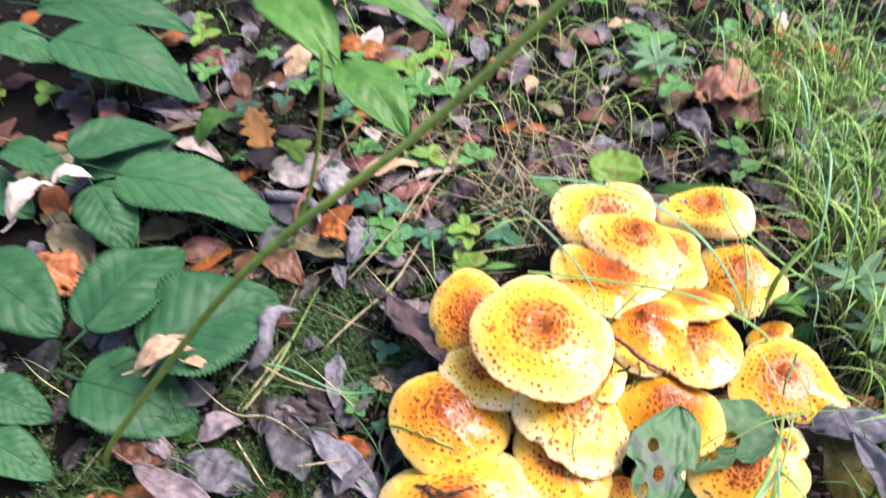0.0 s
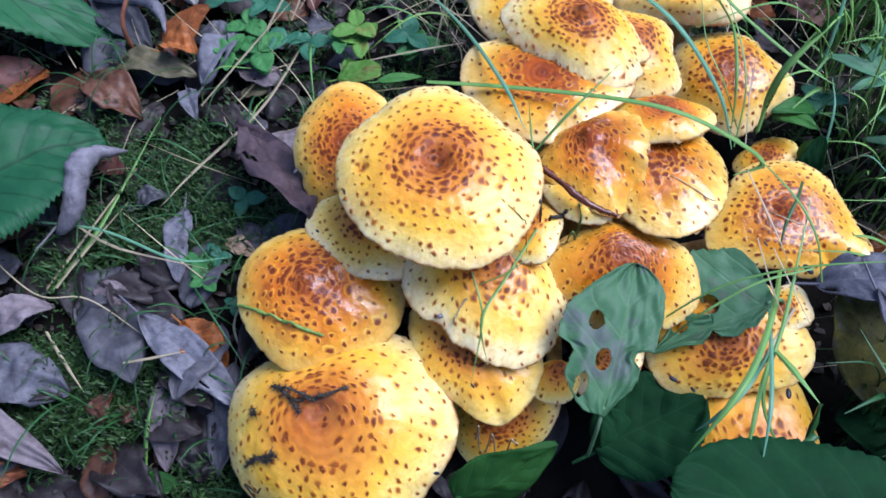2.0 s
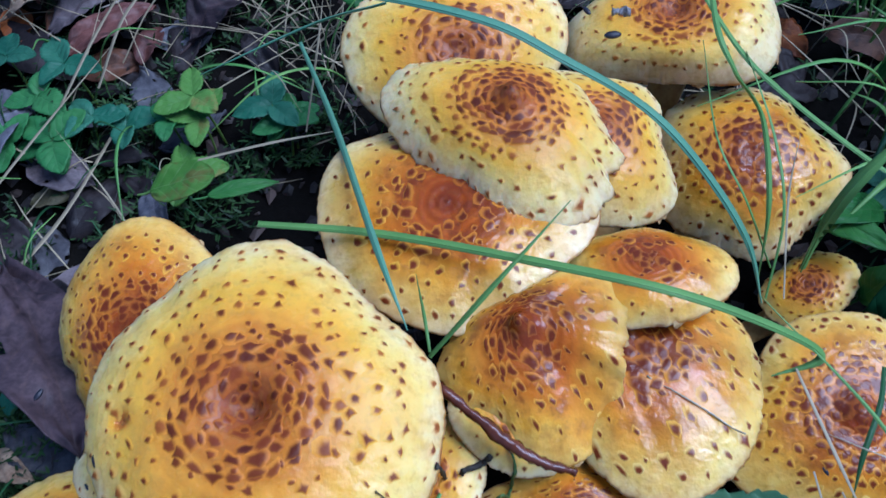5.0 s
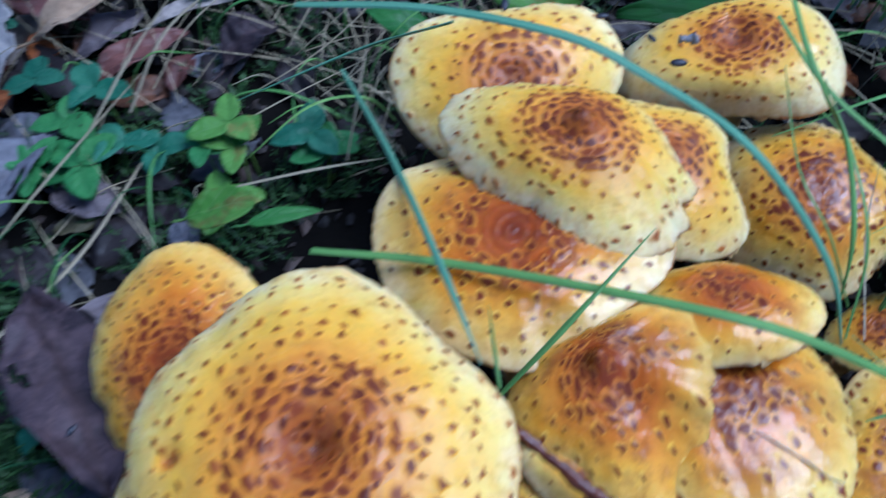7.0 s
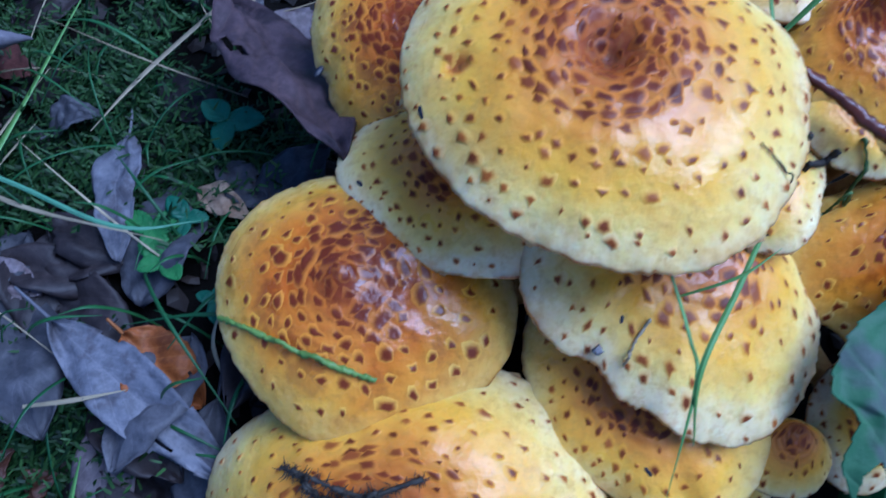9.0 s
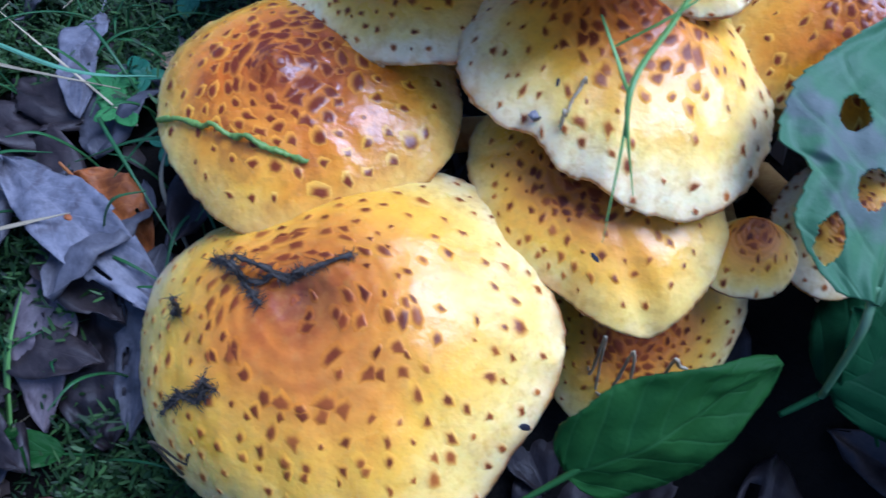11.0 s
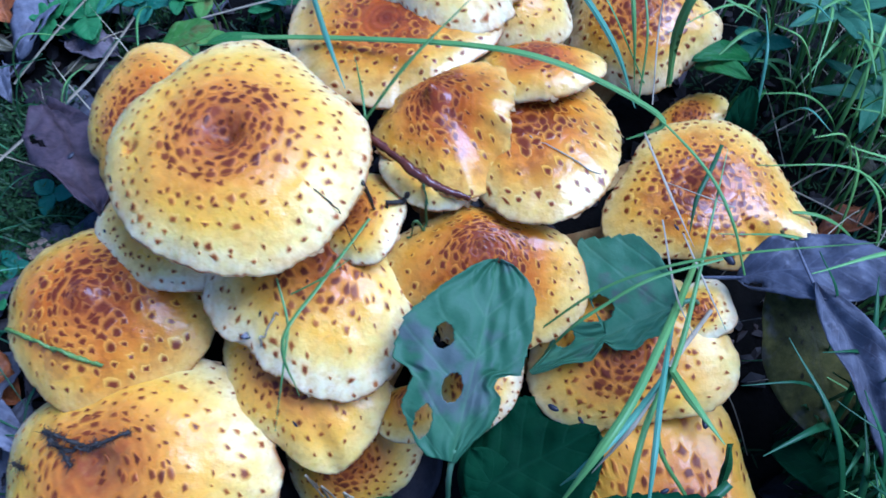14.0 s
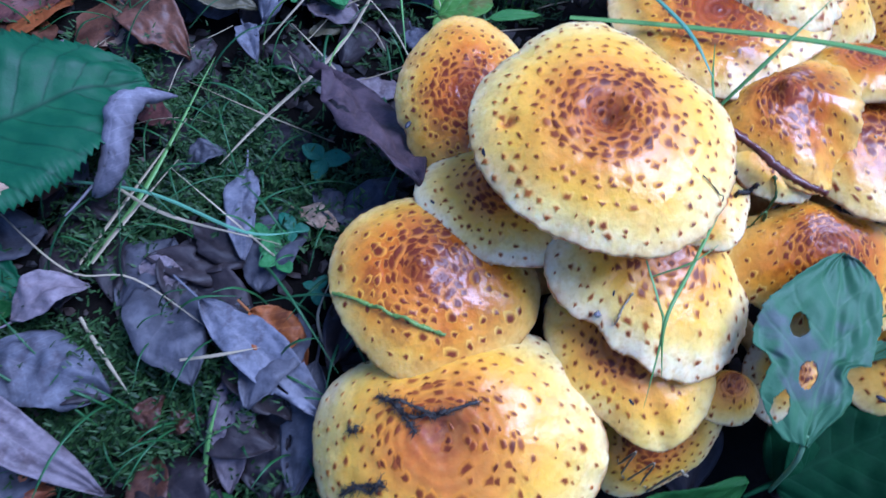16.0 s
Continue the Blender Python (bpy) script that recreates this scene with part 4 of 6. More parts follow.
def ribbon(points, width, keel=0.25):
    """A grass blade: a thin keeled strip that narrows to its tip."""
    n = len(points)
    pts, ws = smooth_line(points, [width * (1.0 if i < n - 1 else 0.12) * (0.75 if i == 0 else 1.0) for i in range(n)])
    verts = []
    for i, (p, w) in enumerate(zip(pts, ws)):
        d = (pts[min(i + 1, len(pts) - 1)] - pts[max(i - 1, 0)]).normalized()
        s = d.cross(Vector((0, 0, 1)))
        s = s.normalized() if s.length > 0.1 else Vector((1, 0, 0))
        u = s.cross(d)
        verts += [p + s * w / 2, p - u * w * keel, p - s * w / 2, p - u * (w * keel + 0.0004)]
    faces = grid_faces(len(pts), 4, True)
    return verts, faces




def leaf(kind, base, tip, width, seed=0, arch=0.1, fold=0.15, roll=0.0):
    base, tip = Vector(base), Vector(tip)
    ob = new(LEAF[kind][6], sheet(kind, base, tip, width, arch, fold, seed, roll))
    ob.location = base
    tagged(ob, LEAF[kind][7], LEAF[kind][8], "leaf litter" if LEAF[kind][6] == "dead_leaf" else "")
    petiole(ob, kind, tip - base, width)
    return solid(ob)


def petiole(ob, kind, axis, width):
    """The stalk of a leaf, running out behind its base and down towards the ground."""
    d = axis.normalized()
    long = 0.22 * axis.length
    drop = 1.1 if kind in OUTLINE else 0.10
    d = (d + Vector((0, 0, 0.8))).normalized() if kind in OUTLINE else d
    v, f = tube([axis.normalized() * 0.004, -d * long * 0.4 + Vector((0, 0, -0.001)), -d * long + Vector((0, 0, -drop * long))], [0.018 * width + 0.0003, 0.014 * width + 0.0003, 0.012 * width + 0.0002], 6)
    part("leaf_stalk", mesh_of("leaf_stalk", v, f), LEAF[kind][0], ob)


def seedling(kind, place, size, turn, seed=0, count=3):
    rnd = random.Random(seed)
    place = Vector(place)
    foot = Vector((place.x + rnd.uniform(-0.006, 0.006), place.y - 0.004, 0))
    foot.z = min(height(foot.x, foot.y) - 0.001, place.z - 0.004)
    plant = new(LEAF[kind][6])
    plant.location = foot
    tagged(plant, LEAF[kind][7], LEAF[kind][8], "wild strawberry plants")
    v, f = tube([(0, 0, 0), (place - foot) * 0.5 + Vector((0.001, 0, 0.001)), place - foot], [0.0006, 0.0005, 0.0004], 6)
    part("stalk", mesh_of("stalk", v, f), STALK, plant)
    for k in range(count):
        a = radians(turn + (-108, 0, 108)[k] + rnd.uniform(-12, 12)) if count == 3 else radians(turn + 360 * k / count)
        long = size * rnd.uniform(0.85, 1.12)
        d = Vector((math.cos(a), math.sin(a), rnd.uniform(-0.15, 0.2)))
        ob = part("leaflet", sheet(kind, Vector((0, 0, 0)), d * long, long * rnd.uniform(0.58, 0.70), rnd.uniform(-0.02, 0.12), rnd.uniform(0.1, 0.4), seed * 3 + k, 0, 20, 11), None, plant)
        ob.location = place - foot
        solid(ob, 0.0003)
    return plant


WHORL = leaf_material("whorl_leaf", (0.06, 0.17, 0.08), (0.13, 0.28, 0.14), (0.20, 0.34, 0.20), None, 0.45, 6.0, 0.3)
LEAF["whorl"] = (WHORL, (0.8, 0.75), 0, 0, 6, 0.02, "lupine_plant", "blue-green herb with narrow leaflets spread like fingers", "plant")


def whorl(place, size, count, seed=0):
    rnd = random.Random(seed * 17)
    place = Vector(place)
    foot = Vector((place.x + 0.008, place.y + 0.004, 0))
    foot.z = height(foot.x, foot.y) - 0.002
    plant = tagged(new("herb"), LEAF["whorl"][7], "plant")
    plant.location = foot
    v, f = tube([(0, 0, 0), (place - foot) * 0.5, place - foot], [0.001, 0.0009, 0.0007], 6)
    part("stalk", mesh_of("stalk", v, f), STALK, plant)
    for k in range(count):
        a = 2 * math.pi * (k + rnd.uniform(-0.2, 0.2)) / count
        long = size * rnd.uniform(0.75, 1.1)
        d = Vector((math.cos(a), math.sin(a), rnd.uniform(0.0, 0.35)))
        ob = part("leaflet", sheet("whorl", Vector((0, 0, 0)), d * long, long * 0.27, 0.06, 0.3, seed * 9 + k, 0, 18, 9), None, plant)
        ob.location = place - foot
        solid(ob, 0.0003)


def blade(kind, points, width):
    base = Vector(points[0])
    v, f = ribbon([Vector(p) - base for p in points], width)
    ob = new("straw" if kind == "straw" else "grass_blade", mesh_of("blade", v, f))
    ob.data.materials.append(BLADE[kind][0])
    ob.location = base
    if kind != "straw" and width > 0.0011:
        rib, _ = smooth_line([Vector(q) - base + Vector((0, 0, 0.0001 - 0.22 * width)) for q in points], [width] * len(points))
        v, f = tube(rib[:-2], [width * 0.07] * (len(rib) - 2), 5)
        part("midrib", mesh_of("midrib", v, f), BLADE[kind][0], ob, "paler rib along the blade")
    return tagged(ob, BLADE[kind][1], "straw" if kind == "straw" else "grass", "long grass")


def stem_of_bramble():
    foot = Vector((-0.215, 0.22, 0.0))
    foot.z = height(foot.x, foot.y) - 0.003
    thing = tagged(new("bramble_cane"), "long green bramble stem leaning across the leaves", "plant stem")
    thing.location = foot
    line = [(-0.215, 0.22, foot.z), (-0.200, 0.22, 0.031), (-0.145, 0.221, 0.115), (-0.092, 0.22, 0.191), (-0.048, 0.219, 0.242), (0.003, 0.22, 0.290), (0.060, 0.221, 0.355), (0.115, 0.222, 0.425)]
    v, f = tube([Vector(p) - foot for p in line], [0.0023, 0.0022, 0.0021, 0.0021, 0.002, 0.0019, 0.0017, 0.0012], 12)
    part("cane", mesh_of("cane", v, f), STALK, thing)
    line = [(-0.052, 0.219, 0.237), (-0.043, 0.222, 0.255), (-0.034, 0.224, 0.290), (-0.028, 0.224, 0.33)]
    v, f = tube([Vector(p) - foot for p in line], [0.0011, 0.001, 0.0009, 0.0006], 8)
    part("side_shoot", mesh_of("side_shoot", v, f), STALK, thing)
    red = tagged(new("dry_stalk"), "thin reddish-brown dry stalk sticking out of the litter", "stalk")
    red.location = (-0.108, 0.412, 0.006)
    v, f = tube([(0, 0, 0), (0.004, 0.010, 0.044), (0.046, 0.102, 0.050)], [0.0014, 0.0013, 0.0008], 8)
    part("shaft", mesh_of("shaft", v, f), plain("red_stalk", (0.10, 0.03, 0.015), (0.26, 0.09, 0.035), 100, 0.6), red)



# big toothed leaves and the stem over them
leaf("bramble", (-0.1923, 0.2817, 0.0450), (-0.1114, 0.3431, 0.0260), 0.0867, seed=2, arch=0.1)
leaf("bramble", (-0.2521, 0.4428, 0.0600), (-0.1250, 0.4253, 0.0160), 0.0602, seed=3, arch=0.1)
leaf("bramble", (-0.2342, 0.2967, 0.0500), (-0.1919, 0.3837, 0.0350), 0.0605, seed=4, arch=0.1)
leaf("bramble", (-0.2372, 0.2689, 0.0300), (-0.1553, 0.2459, 0.0040), 0.0591, seed=5, arch=0.12)
leaf("bramble", (-0.2925, 0.4578, 0.0700), (-0.2270, 0.5106, 0.0400), 0.0445, seed=6, arch=0.1)
leaf("bramble", (-0.2671, 0.4282, 0.0600), (-0.2344, 0.3843, 0.0300), 0.0440, seed=7, arch=0.08)
leaf("bramble", (-0.3587, 0.6133, 0.0700), (-0.2256, 0.5856, 0.0200), 0.0726, seed=8, arch=0.1)
leaf("bramble", (-0.4024, 0.6870, 0.0600), (-0.2555, 0.6837, 0.0300), 0.0645, seed=9, arch=0.1)
leaf("bramble", (-0.4342, 0.6370, 0.0600), (-0.3711, 0.6179, 0.0400), 0.0484, seed=10, arch=0.1)
leaf("bramble", (-0.2903, 0.4544, 0.0500), (-0.2311, 0.5206, 0.0300), 0.0515, seed=11, arch=0.1)
leaf("bramble", (-0.3540, 0.4723, 0.0600), (-0.2903, 0.4430, 0.0500), 0.0301, seed=12, arch=0.1)
leaf("bramble", (-0.3337, 0.3450, 0.0600), (-0.2514, 0.2935, 0.0500), 0.0611, seed=13, arch=0.1)
leaf("bramble", (-0.3041, 0.2601, 0.0300), (-0.2572, 0.2483, 0.0100), 0.0342, seed=14, arch=0.1)
leaf("bramble", (-0.2969, 0.2316, 0.0200), (-0.2457, 0.2099, 0.0000), 0.0311, seed=15, arch=0.1)
leaf("bramble", (-0.4042, 0.4570, 0.0300), (-0.3324, 0.4344, 0.0200), 0.0504, seed=16, arch=0.1)
leaf("fresh", (-0.1455, 0.6032, 0.1400), (-0.0763, 0.5072, 0.1100), 0.0586, seed=17, arch=0.12)
leaf("fresh", (-0.0973, 0.5771, 0.1500), (0.0113, 0.5435, 0.1200), 0.0349, seed=18, arch=0.12)
leaf("fresh", (-0.0722, 0.5084, 0.1200), (-0.0172, 0.4434, 0.1000), 0.0492, seed=19, arch=0.12)
leaf("fresh", (-0.2149, 0.5192, 0.0200), (-0.1762, 0.5527, 0.0300), 0.0231, seed=20, arch=0.35)

# broad leaves growing between the mushrooms
leaf("holed", (0.1385, 0.1712, 0.0490), (0.1584, 0.2325, 0.0675), 0.0450, seed=22, arch=0.05, fold=0.03, roll=11)
leaf("eaten", (0.2190, 0.2186, 0.0560), (0.1670, 0.2034, 0.0372), 0.0401, seed=23, arch=0.02, fold=0.04, roll=-5)
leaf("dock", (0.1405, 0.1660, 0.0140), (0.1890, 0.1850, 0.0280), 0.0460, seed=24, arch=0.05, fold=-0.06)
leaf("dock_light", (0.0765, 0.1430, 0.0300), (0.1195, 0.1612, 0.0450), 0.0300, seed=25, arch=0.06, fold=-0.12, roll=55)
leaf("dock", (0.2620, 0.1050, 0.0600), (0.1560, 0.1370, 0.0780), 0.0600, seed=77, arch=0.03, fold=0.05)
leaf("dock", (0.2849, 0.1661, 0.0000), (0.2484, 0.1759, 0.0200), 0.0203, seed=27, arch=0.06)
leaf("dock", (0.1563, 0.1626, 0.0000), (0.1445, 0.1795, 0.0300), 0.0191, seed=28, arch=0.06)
leaf("dock_light", (-0.1641, 0.2345, 0.0122), (-0.1487, 0.2378, 0.0129), 0.0091, seed=29, arch=0.1)
leaf("dock_light", (-0.0595, 0.1643, -0.0196), (-0.0998, 0.1657, -0.0190), 0.0113, seed=30, arch=0.1)

# leaves in the moss before the mushrooms
leaf("dock_light", (-0.0600, 0.1080, 0.0060), (0.0120, 0.1200, 0.0220), 0.0400, seed=150, arch=0.08, fold=-0.08)
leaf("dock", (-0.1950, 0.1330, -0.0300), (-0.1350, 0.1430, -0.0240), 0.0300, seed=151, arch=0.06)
leaf("dock_light", (-0.1330, 0.1500, -0.0300), (-0.0920, 0.1430, -0.0280), 0.0170, seed=152, arch=0.08)
leaf("grey", (-0.0960, 0.1290, -0.0300), (-0.0700, 0.1500, -0.0240), 0.0210, seed=153, arch=0.12, fold=0.2)
leaf("red_brown", (-0.0760, 0.1500, -0.0330), (-0.0480, 0.1360, -0.0280), 0.0180, seed=154, arch=0.10, fold=0.2)
leaf("fresh", (-0.1720, 0.2290, -0.0010), (-0.1400, 0.2060, -0.0060), 0.0230, seed=155, arch=0.08, fold=0.1)

# leaves behind the mushrooms and the herbs among the grass
leaf("round_light", (0.1506, 0.4472, 0.0400), (0.1487, 0.4825, 0.0550), 0.0437, seed=32, arch=0.08)
leaf("dock_light", (0.2489, 0.4308, 0.0450), (0.1748, 0.4340, 0.0550), 0.0220, seed=33, arch=0.05)
leaf("fresh", (0.1082, 0.4486, 0.0300), (0.0800, 0.4600, 0.0400), 0.0159, seed=34, arch=0.1)
leaf("round_light", (0.0196, 0.3634, 0.0450), (0.0435, 0.3651, 0.0500), 0.0160, seed=35, arch=0.04)
leaf("fresh", (0.0421, 0.3564, 0.0500), (0.0652, 0.3628, 0.0450), 0.0065, seed=36, arch=0.05)
leaf("fresh", (0.2707, 0.3349, 0.0400), (0.2440, 0.3279, 0.0500), 0.0120, seed=37, arch=0.1)
leaf("dock", (0.2551, 0.2939, 0.0300), (0.2597, 0.3028, 0.0600), 0.0114, seed=38, arch=0.1)
leaf("fresh", (0.2482, 0.3342, 0.0400), (0.2645, 0.3146, 0.0500), 0.0116, seed=39, arch=0.1)
leaf("fresh", (0.2477, 0.3465, 0.0300), (0.2677, 0.3293, 0.0400), 0.0138, seed=40, arch=0.1)
leaf("fresh", (0.2589, 0.3075, 0.0300), (0.2686, 0.3090, 0.0500), 0.0119, seed=41, arch=0.1)
leaf("fresh", (0.2928, 0.3980, 0.0300), (0.3057, 0.3933, 0.0500), 0.0131, seed=42, arch=0.1)

# dead leaves that can be told apart
leaf("brown_purple", (-0.0393, 0.3469, 0.0280), (0.0118, 0.2680, 0.0550), 0.0360, seed=44, arch=0.06, fold=0.32, roll=-38)
leaf("grey", (-0.0651, 0.3038, 0.0140), (-0.0618, 0.2578, 0.0140), 0.0154, seed=45, arch=0.12, fold=0.25)
leaf("grey", (-0.0746, 0.2366, 0.0226), (-0.0233, 0.1929, 0.0032), 0.0197, seed=46, arch=0.1, fold=0.3)
leaf("orange", (-0.0564, 0.2343, 0.0162), (-0.0343, 0.2149, 0.0058), 0.0207, seed=47, arch=0.15, fold=0.3)
leaf("grey_pink", (-0.0618, 0.2153, 0.0059), (-0.0646, 0.1697, -0.0170), 0.0178, seed=48, arch=0.08, fold=0.2)
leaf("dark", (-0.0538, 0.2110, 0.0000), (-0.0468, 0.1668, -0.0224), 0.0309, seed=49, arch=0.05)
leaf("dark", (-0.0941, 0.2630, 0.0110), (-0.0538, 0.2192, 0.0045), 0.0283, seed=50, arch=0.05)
leaf("grey", (-0.1566, 0.2177, 0.0129), (-0.1106, 0.2039, 0.0048), 0.0313, seed=51, arch=0.12, fold=0.12)
leaf("orange_big", (-0.2242, 0.1894, -0.0027), (-0.1340, 0.1722, -0.0177), 0.0671, seed=52, arch=0.06, fold=0.06)
leaf("grey_pink", (-0.1855, 0.2100, 0.0236), (-0.1097, 0.1675, -0.0041), 0.0206, seed=53, arch=0.12, fold=0.1)
leaf("brown", (-0.2092, 0.2334, 0.0119), (-0.1643, 0.2192, 0.0075), 0.0289, seed=54, arch=0.1)
leaf("curled_grey", (-0.1272, 0.2841, 0.0260), (-0.0947, 0.3316, 0.0280), 0.0200, seed=55, arch=0.25, fold=0.9)
leaf("tan", (-0.1765, 0.2593, 0.0610), (-0.1618, 0.2889, 0.0560), 0.0105, seed=56, arch=0.2, fold=0.6)
leaf("tan", (-0.1577, 0.2683, 0.0560), (-0.1447, 0.2691, 0.0460), 0.0087, seed=57, arch=0.2, fold=0.6)
leaf("pale", (-0.1366, 0.4859, 0.0140), (-0.0924, 0.5115, 0.0140), 0.0318, seed=58, arch=0.06)
leaf("pale_spotted", (-0.0915, 0.4999, 0.0200), (-0.0771, 0.4503, 0.0180), 0.0271, seed=59, arch=0.1)
leaf("curled_grey", (-0.1404, 0.4722, 0.0180), (-0.0927, 0.4251, 0.0180), 0.0137, seed=60, arch=0.15, fold=0.7)
leaf("dark_grey", (-0.1491, 0.4674, 0.0140), (-0.1007, 0.4190, 0.0140), 0.0283, seed=61, arch=0.1)
leaf("brown", (-0.1350, 0.3991, 0.0140), (-0.0979, 0.3646, 0.0140), 0.0266, seed=62, arch=0.2, fold=0.2)
leaf("olive", (-0.1161, 0.4036, 0.0200), (-0.0677, 0.3925, 0.0180), 0.0190, seed=63, arch=0.12, fold=0.1)
leaf("orange", (-0.0892, 0.4064, 0.0260), (-0.0662, 0.4018, 0.0240), 0.0224, seed=64, arch=0.35, fold=0.8)
leaf("grey", (-0.0644, 0.3848, 0.0180), (-0.0443, 0.4218, 0.0200), 0.0191, seed=65, arch=0.2, fold=0.5)
leaf("grey", (-0.0750, 0.3857, 0.0140), (-0.0664, 0.3630, 0.0140), 0.0111, seed=66, arch=0.2, fold=0.5)
leaf("red_brown", (-0.0848, 0.5069, 0.0140), (-0.0382, 0.4874, 0.0140), 0.0221, seed=67, arch=0.12, fold=0.2)
leaf("tan", (-0.0660, 0.4780, 0.0180), (-0.0092, 0.5006, 0.0180), 0.0190, seed=68, arch=0.15, fold=0.5)
leaf("pale", (-0.0174, 0.4866, 0.0140), (0.0247, 0.5012, 0.0140), 0.0086, seed=69, arch=0.1, fold=0.4)
leaf("red_brown", (-0.0377, 0.4548, 0.0140), (0.0002, 0.4790, 0.0140), 0.0196, seed=70, arch=0.12, fold=0.2)
leaf("brown_purple", (0.0167, 0.4576, 0.0140), (0.0380, 0.4832, 0.0140), 0.0244, seed=71, arch=0.15, fold=0.3)
leaf("oak_orange", (-0.1521, 0.5145, 0.0180), (-0.1754, 0.5692, 0.0280), 0.0330, seed=72, arch=0.1)
leaf("pale", (-0.1460, 0.4981, 0.0140), (-0.0797, 0.4704, 0.0140), 0.0403, seed=73, arch=0.1)
leaf("red_brown", (-0.2486, 0.6672, 0.0140), (-0.2124, 0.6386, 0.0140), 0.0278, seed=74, arch=0.2)
leaf("grey", (-0.2184, 0.6626, 0.0140), (-0.1977, 0.6157, 0.0140), 0.0175, seed=75, arch=0.15)
leaf("pale", (-0.2415, 0.5312, 0.0140), (-0.1900, 0.5088, 0.0140), 0.0169, seed=76, arch=0.15, fold=0.3)
leaf("grey_pink", (-0.2819, 0.5840, 0.0140), (-0.2253, 0.5635, 0.0140), 0.0237, seed=77, arch=0.1)
leaf("orange", (-0.1043, 0.6834, 0.0140), (-0.0492, 0.6689, 0.0140), 0.0321, seed=78, arch=0.1)
leaf("orange_big", (-0.3113, 0.3828, 0.0260), (-0.2689, 0.3561, 0.0140), 0.0388, seed=79, arch=0.1)
leaf("olive", (-0.3077, 0.4200, 0.0220), (-0.2592, 0.3675, 0.0140), 0.0299, seed=80, arch=0.1)
leaf("crumpled_pale", (-0.3044, 0.3723, 0.0760), (-0.2844, 0.4110, 0.0760), 0.0232, seed=81, arch=0.3, fold=0.7)
leaf("crumpled_pale", (-0.2887, 0.4109, 0.0760), (-0.2592, 0.4206, 0.0760), 0.0143, seed=82, arch=0.3, fold=0.7)
leaf("tan", (-0.1889, 0.2609, 0.0560), (-0.1528, 0.2769, 0.0560), 0.0164, seed=83, arch=0.3, fold=0.6)
leaf("mottled", (0.2505, 0.5961, 0.0260), (0.3043, 0.5639, 0.0160), 0.0554, seed=84, arch=0.1, fold=0.25)
leaf("mottled", (0.2420, 0.5954, 0.0260), (0.3015, 0.5787, 0.0360), 0.0640, seed=85, arch=0.12, fold=0.2)
leaf("dark_grey", (0.2212, 0.5682, 0.0140), (0.2443, 0.5250, 0.0140), 0.0286, seed=86, arch=0.3, fold=0.6)
leaf("dark", (0.2392, 0.5249, 0.0140), (0.2796, 0.5030, 0.0140), 0.0332, seed=87, arch=0.2, fold=0.3)
leaf("dark", (0.2299, 0.5067, 0.0140), (0.2783, 0.4962, 0.0140), 0.0278, seed=88, arch=0.2, fold=0.3)
leaf("pale", (0.2980, 0.5179, 0.0140), (0.3312, 0.5139, 0.0140), 0.0188, seed=89, arch=0.15)
leaf("grey_pink", (0.3776, 0.5822, 0.0140), (0.4338, 0.5622, 0.0140), 0.0349, seed=90, arch=0.15, fold=0.4)
leaf("pale", (0.3000, 0.5256, 0.0140), (0.3326, 0.5125, 0.0140), 0.0222, seed=91, arch=0.1)
leaf("grey_pink", (0.3544, 0.4800, 0.0140), (0.3830, 0.4552, 0.0140), 0.0221, seed=92, arch=0.2, fold=0.3)
leaf("orange", (0.3622, 0.4550, 0.0140), (0.3904, 0.4491, 0.0140), 0.0161, seed=93, arch=0.2, fold=0.3)
leaf("orange", (0.3676, 0.6824, 0.0140), (0.4075, 0.6443, 0.0140), 0.0277, seed=94, arch=0.2, fold=0.4)
leaf("brown_purple", (0.1064, 0.5500, 0.0140), (0.1205, 0.4815, 0.0140), 0.0251, seed=95, arch=0.1, fold=0.2)
leaf("brown", (0.1286, 0.4180, 0.0140), (0.1412, 0.3986, 0.0140), 0.0136, seed=96, arch=0.1)
leaf("grey_pink", (-0.1503, 0.2311, 0.0154), (-0.1233, 0.2472, 0.0139), 0.0174, seed=97, arch=0.3, fold=0.5)
leaf("brown", (-0.0991, 0.1910, -0.0058), (-0.0901, 0.2045, 0.0010), 0.0116, seed=98, arch=0.3, fold=0.4)
leaf("brown", (-0.0867, 0.1922, -0.0052), (-0.0781, 0.1975, -0.0024), 0.0102, seed=99, arch=0.3, fold=0.4)
leaf("grey_pink", (-0.1905, 0.2349, 0.0123), (-0.1605, 0.2195, 0.0076), 0.0118, seed=100, arch=0.2)
leaf("tan", (-0.0403, 0.2820, 0.0140), (-0.0229, 0.2714, 0.0140), 0.0101, seed=101, arch=0.2, fold=0.3)
leaf("dark_grey", (-0.0336, 0.2910, 0.0140), (-0.0170, 0.2741, 0.0140), 0.0133, seed=102, arch=0.1)
leaf("dark_grey", (-0.0916, 0.3044, 0.0140), (-0.0751, 0.3117, 0.0140), 0.0138, seed=103, arch=0.3, fold=0.4)
leaf("grey_pink", (-0.1037, 0.2560, 0.0140), (-0.0840, 0.2482, 0.0140), 0.0128, seed=104, arch=0.1)
leaf("dark_grey", (-0.0300, 0.2165, 0.0064), (-0.0392, 0.1678, -0.0179), 0.0199, seed=105, arch=0.05)
leaf("grey_pink", (-0.0473, 0.4707, 0.0140), (-0.0209, 0.4958, 0.0140), 0.0165, seed=106, arch=0.1)
leaf("grey", (-0.0722, 0.4266, 0.0140), (-0.0468, 0.4260, 0.0140), 0.0178, seed=107, arch=0.1)
